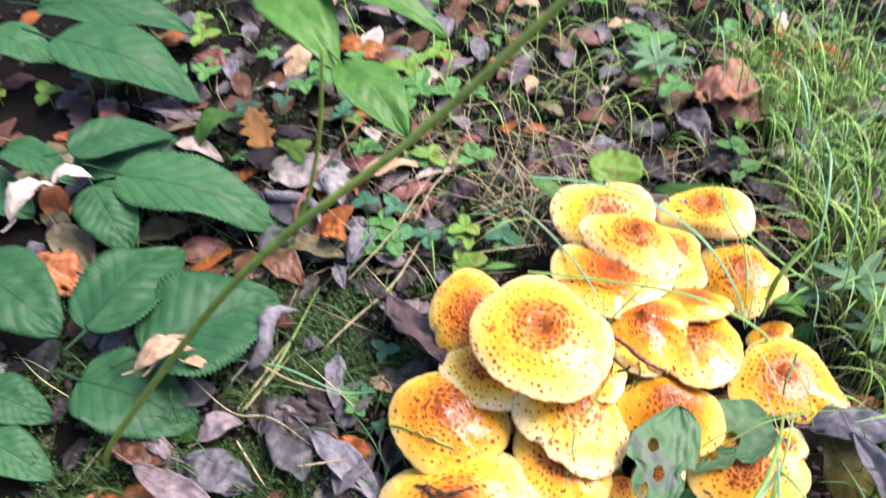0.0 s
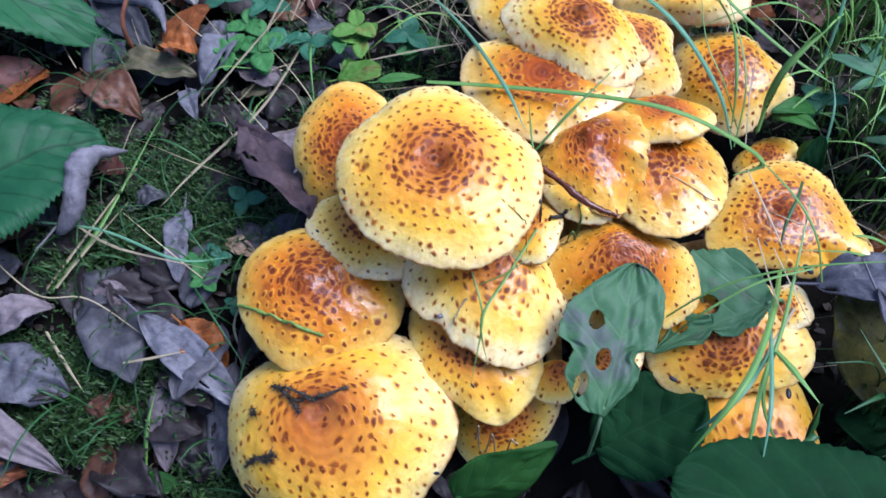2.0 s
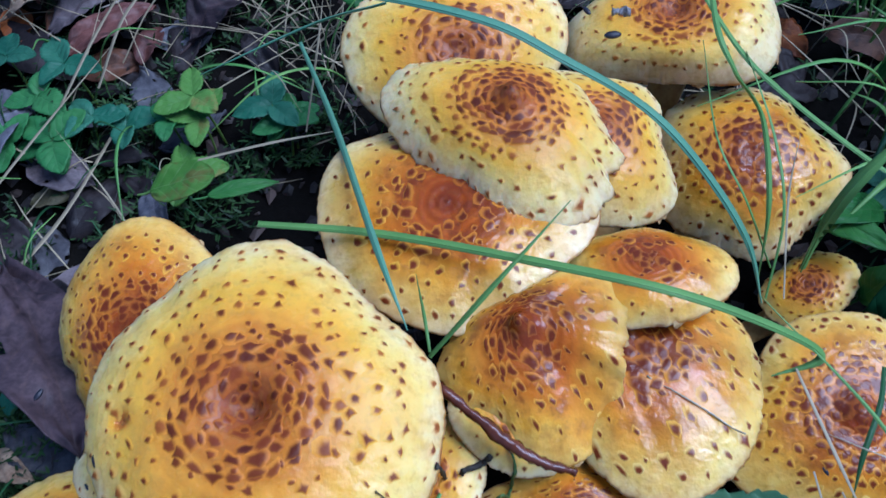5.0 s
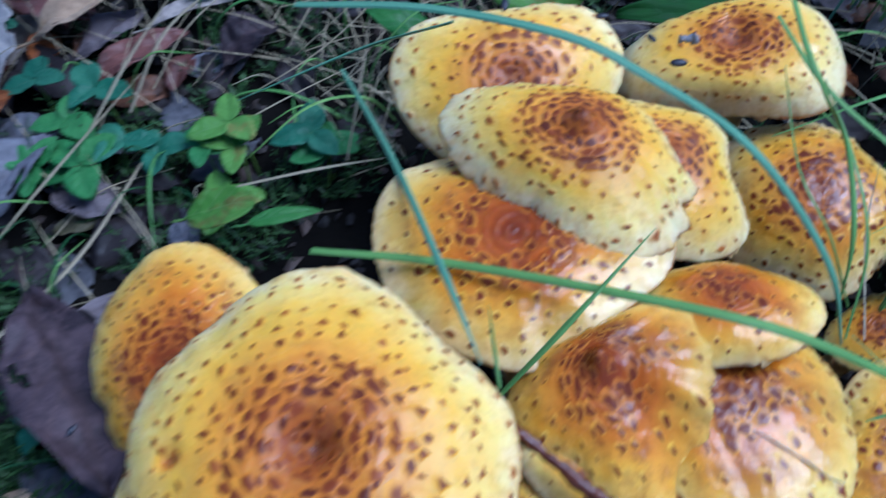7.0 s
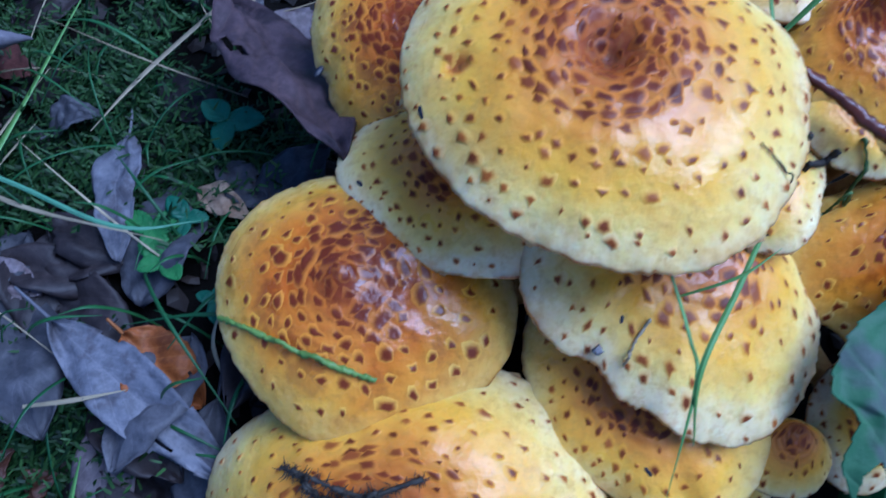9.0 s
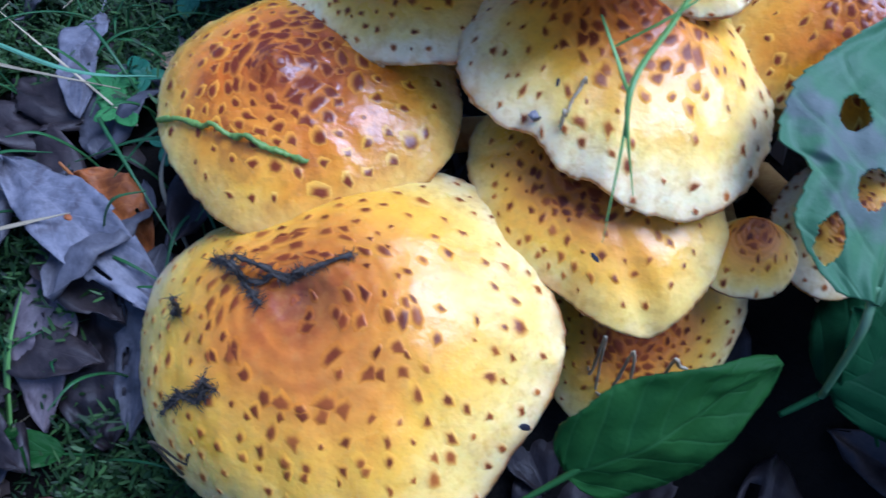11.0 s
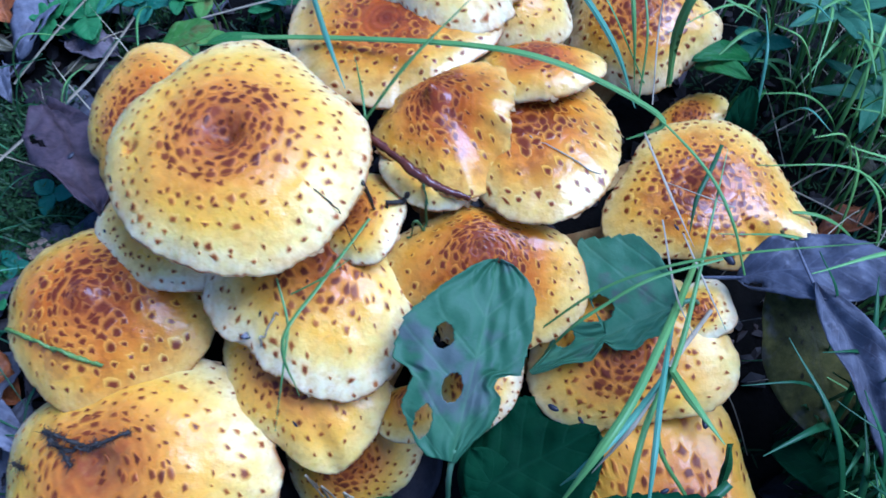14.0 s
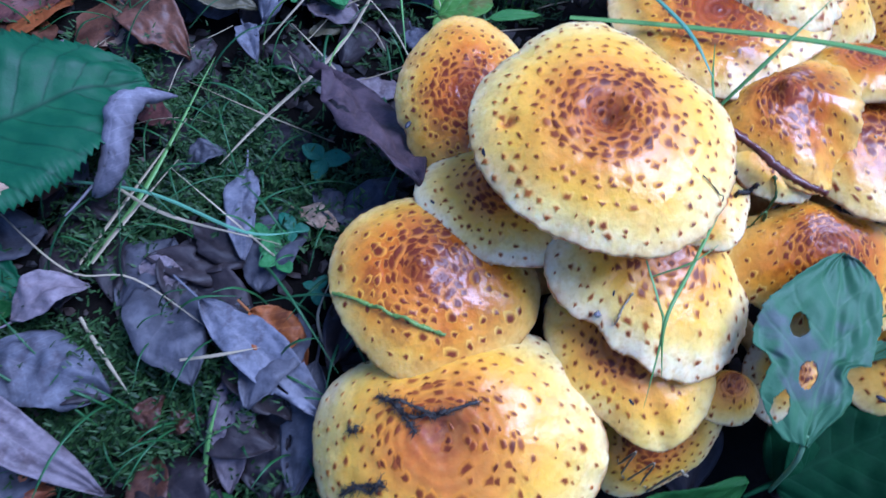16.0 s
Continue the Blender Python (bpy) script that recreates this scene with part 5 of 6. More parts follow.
leaf("grey_pink", (-0.0443, 0.3994, 0.0140), (-0.0175, 0.3895, 0.0140), 0.0193, seed=108, arch=0.1)
leaf("grey", (0.0072, 0.3836, 0.0140), (0.0138, 0.3598, 0.0140), 0.0122, seed=109, arch=0.2)
leaf("wet_dark", (0.2586, 0.2310, 0.0520), (0.2660, 0.1778, 0.0260), 0.0360, seed=110, arch=0.10, fold=-0.12)
leaf("wet_grey", (0.2382, 0.2261, 0.0560), (0.2923, 0.2191, 0.0580), 0.0260, seed=111, arch=0.16, fold=0.3)
leaf("grey", (0.2571, 0.2167, 0.0680), (0.2734, 0.1588, 0.0460), 0.0150, seed=112, arch=0.12, fold=0.8)

# small three-leaved seedlings
seedling("seedling", (-0.0461, 0.2575, 0.0180), 0.0097, 198, seed=113)
seedling("seedling_dark", (-0.0312, 0.3042, 0.0200), 0.0114, 255, seed=114)
seedling("seedling", (-0.0561, 0.5220, 0.0180), 0.0120, 105, seed=115)
seedling("seedling", (-0.0130, 0.5087, 0.0200), 0.0177, 184, seed=116)
seedling("seedling", (0.0316, 0.5138, 0.0200), 0.0148, 321, seed=117)
seedling("seedling", (-0.1733, 0.5105, 0.0180), 0.0109, 323, seed=118)
seedling("seedling", (-0.0308, 0.4035, 0.0260), 0.0173, 45, seed=119)
seedling("seedling", (-0.0398, 0.4254, 0.0260), 0.0158, 75, seed=120)
seedling("seedling_dark", (-0.0033, 0.4099, 0.0220), 0.0138, 19, seed=121)
seedling("seedling_light", (0.0296, 0.4048, 0.0300), 0.0153, 159, seed=122)
seedling("seedling_light", (0.0245, 0.3824, 0.0260), 0.0150, 11, seed=123)
seedling("seedling", (-0.0483, 0.4033, 0.0260), 0.0155, 164, seed=124)
seedling("seedling_dark", (-0.0305, 0.4394, 0.0280), 0.0158, 234, seed=125)
seedling("seedling_dark", (-0.0569, 0.4479, 0.0260), 0.0139, 100, seed=126)
seedling("seedling_dark", (-0.0163, 0.4129, 0.0260), 0.0132, 243, seed=127)
seedling("seedling_light", (0.0274, 0.4126, 0.0340), 0.0155, 213, seed=128)
seedling("seedling", (0.0173, 0.4044, 0.0300), 0.0118, 9, seed=129)
seedling("seedling_dark", (0.0575, 0.4095, 0.0280), 0.0146, 201, seed=130)
seedling("seedling", (0.0630, 0.4040, 0.0260), 0.0149, 93, seed=131)
seedling("seedling", (-0.0664, 0.5189, 0.0200), 0.0142, 149, seed=132)
seedling("seedling_dark", (-0.0876, 0.4853, 0.0200), 0.0138, 102, seed=133)
seedling("seedling_dark", (-0.0413, 0.2707, 0.0180), 0.0080, 250, seed=134)
seedling("seedling_dark", (-0.0302, 0.2436, 0.0177), 0.0066, 159, seed=135)
seedling("seedling_light", (-0.0312, 0.6400, 0.0210), 0.0252, 56, seed=136)
seedling("seedling", (0.0143, 0.6041, 0.0210), 0.0207, 196, seed=137)
seedling("seedling", (-0.1291, 0.6116, 0.0210), 0.0185, 281, seed=138)
seedling("seedling", (0.0355, 0.5073, 0.0210), 0.0202, 110, seed=139)
seedling("seedling", (0.2978, 0.6942, 0.0260), 0.0222, 80, seed=140)
seedling("seedling", (0.2111, 0.6685, 0.0360), 0.0291, 140, seed=141)
seedling("seedling", (0.2212, 0.5950, 0.0360), 0.0237, 337, seed=142)
seedling("seedling", (0.3149, 0.5586, 0.0260), 0.0197, 351, seed=143)
seedling("seedling_light", (0.3816, 0.6098, 0.0260), 0.0181, 242, seed=144)
seedling("seedling", (0.4168, 0.6190, 0.0260), 0.0183, 325, seed=145)
seedling("seedling", (-0.0331, 0.4058, 0.0210), 0.0158, 304, seed=146)
seedling("seedling", (0.0620, 0.4070, 0.0210), 0.0126, 136, seed=147)
seedling("seedling", (-0.0517, 0.2667, 0.0180), 0.0113, 33, seed=148)
seedling("seedling_dark", (0.2780, 0.3452, 0.0360), 0.0144, 235, seed=149)
whorl((0.3044, 0.3408, 0.0550), 0.0342, 7, seed=1)
whorl((0.3155, 0.3095, 0.0400), 0.0284, 6, seed=2)
whorl((0.2119, 0.6249, 0.0400), 0.0380, 8, seed=3)

# long grass blades, stems and straws
blade("green", ((0.0688, 0.3247, 0.0840), (0.1051, 0.3149, 0.0900), (0.1516, 0.2940, 0.1040), (0.1800, 0.2838, 0.1040), (0.2078, 0.2765, 0.0900), (0.2165, 0.2723, 0.0820), (0.2045, 0.2700, 0.0780)), 0.0026)
blade("green_blue", ((0.0694, 0.3793, 0.1200), (0.1036, 0.3645, 0.1300), (0.1355, 0.3474, 0.1350), (0.1541, 0.3377, 0.1300), (0.1751, 0.3296, 0.1180), (0.1901, 0.3186, 0.1050), (0.2048, 0.3061, 0.0850), (0.2144, 0.2971, 0.0600)), 0.0028)
blade("green_blue", ((0.0708, 0.4298, 0.0400), (0.0898, 0.3640, 0.0750), (0.1043, 0.3066, 0.1000), (0.1114, 0.2826, 0.1000)), 0.0020)
blade("green_blue", ((0.1109, 0.3746, 0.1150), (0.0819, 0.4108, 0.0700), (0.0318, 0.4174, 0.0400)), 0.0015)
blade("green", ((0.1158, 0.2799, 0.0860), (0.1314, 0.2903, 0.1000), (0.1547, 0.3106, 0.1080)), 0.0016)
blade("green", ((0.1160, 0.2813, 0.0860), (0.1153, 0.2900, 0.0900), (0.1143, 0.2974, 0.1000)), 0.0010)
blade("green", ((0.0866, 0.2256, 0.0780), (0.0899, 0.2121, 0.0740), (0.0898, 0.2023, 0.0740), (0.0843, 0.1811, 0.0600)), 0.0009)
blade("green", ((0.1160, 0.2474, 0.0750), (0.1009, 0.2225, 0.0780), (0.0898, 0.2037, 0.0780), (0.0916, 0.1919, 0.0600)), 0.0013)
blade("green", ((0.0898, 0.2224, 0.0720), (0.1012, 0.2244, 0.0780), (0.1105, 0.2299, 0.0800)), 0.0008)
blade("green", ((0.2250, 0.2186, 0.0850), (0.2031, 0.2136, 0.0850), (0.1893, 0.2086, 0.0800), (0.1776, 0.2040, 0.0720), (0.1660, 0.2013, 0.0450)), 0.0011)
blade("green", ((0.2293, 0.2387, 0.0450), (0.2104, 0.2068, 0.0720), (0.1926, 0.1782, 0.0850), (0.1798, 0.1625, 0.0850), (0.1665, 0.1495, 0.0700)), 0.0026)
blade("green_blue", ((0.2072, 0.1906, 0.0700), (0.1886, 0.1702, 0.0800), (0.1766, 0.1603, 0.0800), (0.1700, 0.1576, 0.0700)), 0.0020)
blade("green", ((0.2070, 0.1901, 0.0700), (0.1951, 0.1712, 0.0800), (0.1886, 0.1560, 0.0800), (0.1861, 0.1450, 0.0700)), 0.0018)
blade("green_blue", ((0.2139, 0.2129, 0.0600), (0.2012, 0.1815, 0.0800), (0.1945, 0.1603, 0.0850), (0.1909, 0.1432, 0.0750)), 0.0018)
blade("green", ((0.2068, 0.1912, 0.0700), (0.2084, 0.1778, 0.0800), (0.2153, 0.1640, 0.0800)), 0.0030)
blade("dark_green", ((0.2203, 0.1577, 0.0600), (0.2119, 0.1514, 0.0600), (0.2077, 0.1439, 0.0500)), 0.0036)
blade("dark_green", ((0.2184, 0.1650, 0.0740), (0.2201, 0.1619, 0.0600), (0.2180, 0.1535, 0.0450)), 0.0035)
blade("straw", ((0.2162, 0.2480, 0.0600), (0.2129, 0.2159, 0.0700), (0.2158, 0.2004, 0.0700)), 0.0008)
blade("straw", ((0.2222, 0.2421, 0.0600), (0.2263, 0.2200, 0.0600), (0.2292, 0.2055, 0.0600)), 0.0008)
blade("straw", ((0.2294, 0.2174, 0.0500), (0.2086, 0.1932, 0.0660), (0.1930, 0.1736, 0.0700), (0.1807, 0.1629, 0.0600)), 0.0018)
blade("green", ((0.1717, 0.2146, 0.0500), (0.1880, 0.2191, 0.0650), (0.2050, 0.2210, 0.0750), (0.2286, 0.2199, 0.0850), (0.2653, 0.2131, 0.1000)), 0.0010)
blade("green", ((0.2285, 0.3065, 0.0600), (0.2277, 0.3099, 0.0850), (0.2333, 0.3155, 0.1000), (0.2496, 0.3261, 0.1100)), 0.0036)
blade("green", ((0.2002, 0.3739, 0.1100), (0.2110, 0.3593, 0.1000), (0.2217, 0.3469, 0.0950), (0.2447, 0.3286, 0.0850), (0.2610, 0.3180, 0.0800)), 0.0019)
blade("green", ((0.2001, 0.3736, 0.1200), (0.1951, 0.3473, 0.1250), (0.1988, 0.3372, 0.1200), (0.2116, 0.3361, 0.1000), (0.2135, 0.3174, 0.0850), (0.2154, 0.3057, 0.0600)), 0.0017)
blade("green", ((0.2198, 0.3083, 0.0600), (0.2076, 0.3177, 0.0850), (0.2000, 0.3341, 0.0950), (0.1972, 0.3562, 0.1100)), 0.0007)
blade("green", ((0.2157, 0.2985, 0.0600), (0.2189, 0.3157, 0.0800), (0.2181, 0.3360, 0.0900), (0.2127, 0.3591, 0.1000)), 0.0009)
blade("straw", ((0.2210, 0.2980, 0.0600), (0.2267, 0.3273, 0.0700), (0.2307, 0.3421, 0.0800)), 0.0007)
blade("dark_green", ((0.2405, 0.2735, 0.0660), (0.2340, 0.2620, 0.0700), (0.2265, 0.2500, 0.0690), (0.2235, 0.2400, 0.0620)), 0.0016)
blade("straw", ((0.2105, 0.2710, 0.0800), (0.2145, 0.2472, 0.0800), (0.2202, 0.2284, 0.0750)), 0.0010)
blade("straw", ((0.2379, 0.2449, 0.0700), (0.2165, 0.2557, 0.0720)), 0.0008)
blade("green", ((0.2393, 0.2245, 0.0600), (0.2321, 0.2359, 0.0800), (0.2243, 0.2557, 0.0850), (0.2045, 0.2898, 0.0850)), 0.0012)
blade("green", ((0.2123, 0.1565, 0.0400), (0.2008, 0.1727, 0.0650), (0.2131, 0.2023, 0.0750), (0.2346, 0.2582, 0.0850)), 0.0017)
blade("green", ((-0.1253, 0.2552, 0.0160), (-0.1059, 0.2886, 0.0200), (-0.0837, 0.3594, 0.0220)), 0.0025)
blade("straw", ((-0.1223, 0.2551, 0.0180), (-0.1126, 0.2713, 0.0200), (-0.0934, 0.3045, 0.0200)), 0.0019)
blade("straw", ((-0.1714, 0.2839, 0.0200), (-0.1302, 0.2502, 0.0220), (-0.1024, 0.2462, 0.0220), (-0.0663, 0.2224, 0.0200)), 0.0008)
blade("straw", ((-0.1217, 0.2928, 0.0200), (-0.0916, 0.2730, 0.0260), (-0.0452, 0.2604, 0.0240)), 0.0016)
blade("straw", ((-0.1254, 0.2340, 0.0120), (-0.1124, 0.2168, 0.0120), (-0.1011, 0.2026, 0.0100)), 0.0018)
blade("straw", ((-0.0801, 0.2127, 0.0200), (-0.0641, 0.2133, 0.0240), (-0.0488, 0.2154, 0.0260)), 0.0015)
blade("green", ((-0.0757, 0.1671, -0.0200), (-0.0713, 0.1853, 0.0000), (-0.0662, 0.2005, 0.0100)), 0.0023)
blade("straw", ((-0.0234, 0.2151, 0.0050), (-0.0285, 0.2286, 0.0200), (-0.0233, 0.2406, 0.0300)), 0.0013)
blade("green_blue", ((-0.1592, 0.2960, 0.0200), (-0.1015, 0.2818, 0.0300), (-0.0585, 0.2628, 0.0300), (-0.0361, 0.2685, 0.0200)), 0.0015)
blade("straw", ((-0.0075, 0.4118, 0.0200), (-0.0277, 0.3653, 0.0200), (-0.0605, 0.3230, 0.0200), (-0.0760, 0.3026, 0.0180)), 0.0018)
blade("straw", ((-0.1297, 0.2558, 0.0140), (-0.1135, 0.2846, 0.0180), (-0.0929, 0.3256, 0.0200)), 0.0017)
blade("straw", ((-0.0272, 0.4161, 0.0300), (-0.0119, 0.4432, 0.0400), (0.0063, 0.4681, 0.0500)), 0.0016)
blade("straw", ((-0.0129, 0.4233, 0.0300), (0.0023, 0.4491, 0.0450), (0.0260, 0.4728, 0.0500)), 0.0016)
blade("straw", ((0.0374, 0.3712, 0.0500), (0.0648, 0.3725, 0.0550), (0.0877, 0.3716, 0.0600)), 0.0012)
blade("straw", ((0.0716, 0.3937, 0.0300), (0.0797, 0.4170, 0.0500), (0.0837, 0.4339, 0.0600)), 0.0009)
blade("straw", ((-0.0625, 0.3687, 0.0200), (-0.0385, 0.3958, 0.0300), (-0.0109, 0.4441, 0.0300)), 0.0014)

stem_of_bramble()



# ---- small bits lying on the caps ----
bpy.context.view_layer.update()
CASTER = bpy.context.evaluated_depsgraph_get()


def surface(x, y, above):
    """The cap or scale under a place, from a little above it: point and normal."""
    z = above
    for _ in range(12):
        hit, p, n, _, ob, _ = scene.ray_cast(CASTER, (x, y, z), (0, 0, -1))
        if not hit:
            break
        if ob.name.split(".")[0] in ("cap", "scales"):
            return p, n
        z = p.z - 0.0008
    return Vector((x, y, above - 0.05)), Vector((0, 0, 1))


PUPA = plain("dark_seed", (0.006, 0.006, 0.010), (0.022, 0.022, 0.034), 700, 0.5, 0.4, 0.0003)
TWIG = {
    "green": STALK,
    "red": plain("red_fold_line", (0.05, 0.012, 0.006), (0.15, 0.04, 0.014), 200, 0.25),
    "black": plain("black_twig", (0.010, 0.008, 0.006), (0.05, 0.04, 0.025), 300, 0.7, 0.8, 0.0008),
    "moss": plain("moss_strand", (0.03, 0.07, 0.012), (0.09, 0.16, 0.03), 300, 0.6),
    "straw": BLADE["straw"][0],
    "crumb": plain("grey_crumb", (0.14, 0.13, 0.13), (0.34, 0.32, 0.31), 900, 0.8, 1.0, 0.0008),
}


# dark ovals taken for beetle or fly pupae, though called seed here
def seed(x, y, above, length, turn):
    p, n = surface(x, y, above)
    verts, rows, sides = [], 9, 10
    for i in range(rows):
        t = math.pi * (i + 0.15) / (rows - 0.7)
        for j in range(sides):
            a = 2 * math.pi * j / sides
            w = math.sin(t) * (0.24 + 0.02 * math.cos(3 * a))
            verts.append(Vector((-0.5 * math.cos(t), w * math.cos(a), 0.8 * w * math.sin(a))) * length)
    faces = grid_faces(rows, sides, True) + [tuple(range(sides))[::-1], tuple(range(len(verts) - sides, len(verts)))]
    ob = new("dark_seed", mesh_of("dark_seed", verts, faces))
    ob.data.materials.append(PUPA)
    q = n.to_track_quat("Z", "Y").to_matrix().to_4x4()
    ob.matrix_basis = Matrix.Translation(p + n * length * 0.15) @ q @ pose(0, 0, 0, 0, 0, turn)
    tagged(ob, "small blue-black oval insect pupa on a cap", "seed", "dark seeds on the caps")


def twig(kind, label, line, above, radius, free=False):
    pts = [Vector(p) for p in line] if free else []
    for (x0, y0), (x1, y1) in () if free else zip(line, line[1:]):
        for t in (0.0, 0.25, 0.5, 0.75) + ((1.0,) if (x1, y1) == tuple(line[-1]) else ()):
            p, n = surface(x0 + (x1 - x0) * t, y0 + (y1 - y0) * t, above)
            pts.append(p + Vector((0, 0, radius * 0.8 + 0.0003)))
    base = pts[0].copy()
    k = len(pts)
    v, f = tube([p - base for p in pts], [radius * (0.7 + 0.5 * noise.noise(Vector((i * 1.7, above * 50, 2)))) for i in range(k)], 7)
    v = [p + Vector([noise.noise(p * 900 + Vector((s, 0, 0))) for s in (1, 5, 9)]) * radius * 0.5 for p in v]
    if "mossy twig" in label or "crumbly" in label:
        # fine hairs of dead moss along it
        rnd = random.Random(int(1e5 * abs(base.x + base.y)))
        for i in range(9 * k):
            p = pts[min(k - 1, i // 9)].lerp(pts[min(k - 1, i // 9 + 1)], rnd.random()) - base
            a, long = rnd.uniform(0, 6.28), rnd.uniform(0.0010, 0.0034)
            d = Vector((math.cos(a), math.sin(a), rnd.uniform(-0.35, 0.45))) * long
            bend = Vector((-d.y, d.x, 0)) * rnd.uniform(-0.4, 0.4)
            hv, hf = tube([p, p + d * 0.5 + bend * 0.5, p + d], [0.00016, 0.00013, 0.00005], 4)
            f += [tuple(q + len(v) for q in w) for w in hf]
            v += hv
    name = {"straw": "straw", "crumb": "crumb", "moss": "moss_strand"}.get(kind, "twig")
    ob = new(name, mesh_of(name, v, f))
    ob.data.materials.append(TWIG[kind])
    ob.location = base
    tagged(ob, label, name.replace("_", " "))


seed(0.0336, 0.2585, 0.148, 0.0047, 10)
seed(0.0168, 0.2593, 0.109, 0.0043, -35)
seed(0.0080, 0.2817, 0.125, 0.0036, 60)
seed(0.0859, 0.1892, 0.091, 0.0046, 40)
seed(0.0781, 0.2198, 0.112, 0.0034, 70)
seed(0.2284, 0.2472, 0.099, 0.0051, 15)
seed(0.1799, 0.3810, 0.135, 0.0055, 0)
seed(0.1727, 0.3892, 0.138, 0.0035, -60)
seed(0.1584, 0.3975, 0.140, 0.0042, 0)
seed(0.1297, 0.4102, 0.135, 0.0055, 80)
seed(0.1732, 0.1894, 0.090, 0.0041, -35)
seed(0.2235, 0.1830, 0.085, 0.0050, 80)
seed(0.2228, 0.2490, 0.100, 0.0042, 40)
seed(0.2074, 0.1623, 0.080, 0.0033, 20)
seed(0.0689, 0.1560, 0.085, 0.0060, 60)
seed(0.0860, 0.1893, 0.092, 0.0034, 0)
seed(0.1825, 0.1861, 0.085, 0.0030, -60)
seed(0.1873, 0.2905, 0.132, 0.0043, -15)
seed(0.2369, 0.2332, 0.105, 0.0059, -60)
twig("green", "short green plant stem lying across a cap", ((-0.0194, 0.2282), (-0.0111, 0.2237), (0.0016, 0.2171), (0.0125, 0.2127), (0.0208, 0.2101)), 0.105, 0.00096)
# no twig: the dark fold line of the curled rim, added as a strip
twig("red", "dark reddish fold line of a rim, laid on as a strip", ((0.1178, 0.2715, 0.0880), (0.1261, 0.2636, 0.0870), (0.1340, 0.2564, 0.0850), (0.1419, 0.2514, 0.0830), (0.1501, 0.2489, 0.0810)), 0, 0.00190, True)
twig("black", "short blackish twig caught between two caps", ((0.1162, 0.2509), (0.1219, 0.2521), (0.1294, 0.2553)), 0.122, 0.00111)
twig("moss", "thin mossy green strand beside a cap", ((0.1276, 0.2446), (0.1333, 0.2465), (0.1355, 0.2519), (0.1345, 0.2585)), 0.122, 0.00063)
twig("black", "dark mossy twig stuck to a cap", ((-0.0000, 0.1913), (0.0097, 0.1866), (0.0187, 0.1838), (0.0316, 0.1876)), 0.095, 0.00077)
twig("black", "small dark crumbly twig on a cap", ((-0.0147, 0.1624), (-0.0078, 0.1639), (0.0000, 0.1628)), 0.085, 0.00065)
twig("black", "short dark twig at the rim of a cap", ((-0.0141, 0.1510), (-0.0100, 0.1531)), 0.080, 0.00054)
twig("straw", "short dry straw bit on a cap", ((0.0782, 0.2101), (0.0806, 0.2147), (0.0852, 0.2206)), 0.114, 0.00057)
twig("black", "thin dark needle on the largest cap", ((0.1022, 0.2450), (0.1065, 0.2417), (0.1122, 0.2370)), 0.135, 0.00030)
twig("straw", "thin dry stem across a wet cap", ((0.1716, 0.2715), (0.1814, 0.2641), (0.1935, 0.2550)), 0.130, 0.00032)
twig("straw", "pale curved root fibre under the caps", ((0.0865, 0.1767), (0.0890, 0.1715), (0.0982, 0.1684), (0.1047, 0.1655)), 0.080, 0.00056)
twig("crumb", "grey grainy crumb on a yellow cap", ((0.1795, 0.3848), (0.1846, 0.3844)), 0.140, 0.00222)
twig("crumb", "tiny grey crumb at the cap rim", ((0.0722, 0.2142), (0.0731, 0.2129)), 0.114, 0.00164)
twig("black", "dark mossy twig stuck to a cap", ((0.0038, 0.1871), (0.0081, 0.1824), (0.0106, 0.1789)), 0.095, 0.00077)
twig("black", "dark mossy twig stuck to a cap", ((0.0081, 0.1843), (0.0154, 0.1831), (0.0211, 0.1850)), 0.095, 0.00086)
twig("black", "dark mossy twig stuck to a cap", ((-0.0031, 0.1923), (0.0019, 0.1897), (0.0067, 0.1851)), 0.095, 0.00068)
twig("black", "small dark crumbly twig on a cap", ((-0.0168, 0.1621), (-0.0115, 0.1643), (-0.0053, 0.1613), (-0.0016, 0.1639)), 0.085, 0.00076)
twig("black", "small dark crumbly twig on a cap", ((-0.0134, 0.1823), (-0.0098, 0.1811)), 0.090, 0.00097)


# ---- moss, grass and loose litter, too fine to count ----
def cover(x, y):
    """True under the cluster of mushrooms, where nothing loose lies."""
    return ((x - 0.125) / 0.135) ** 2 + ((y - 0.275) / 0.15) ** 2 < 0.80


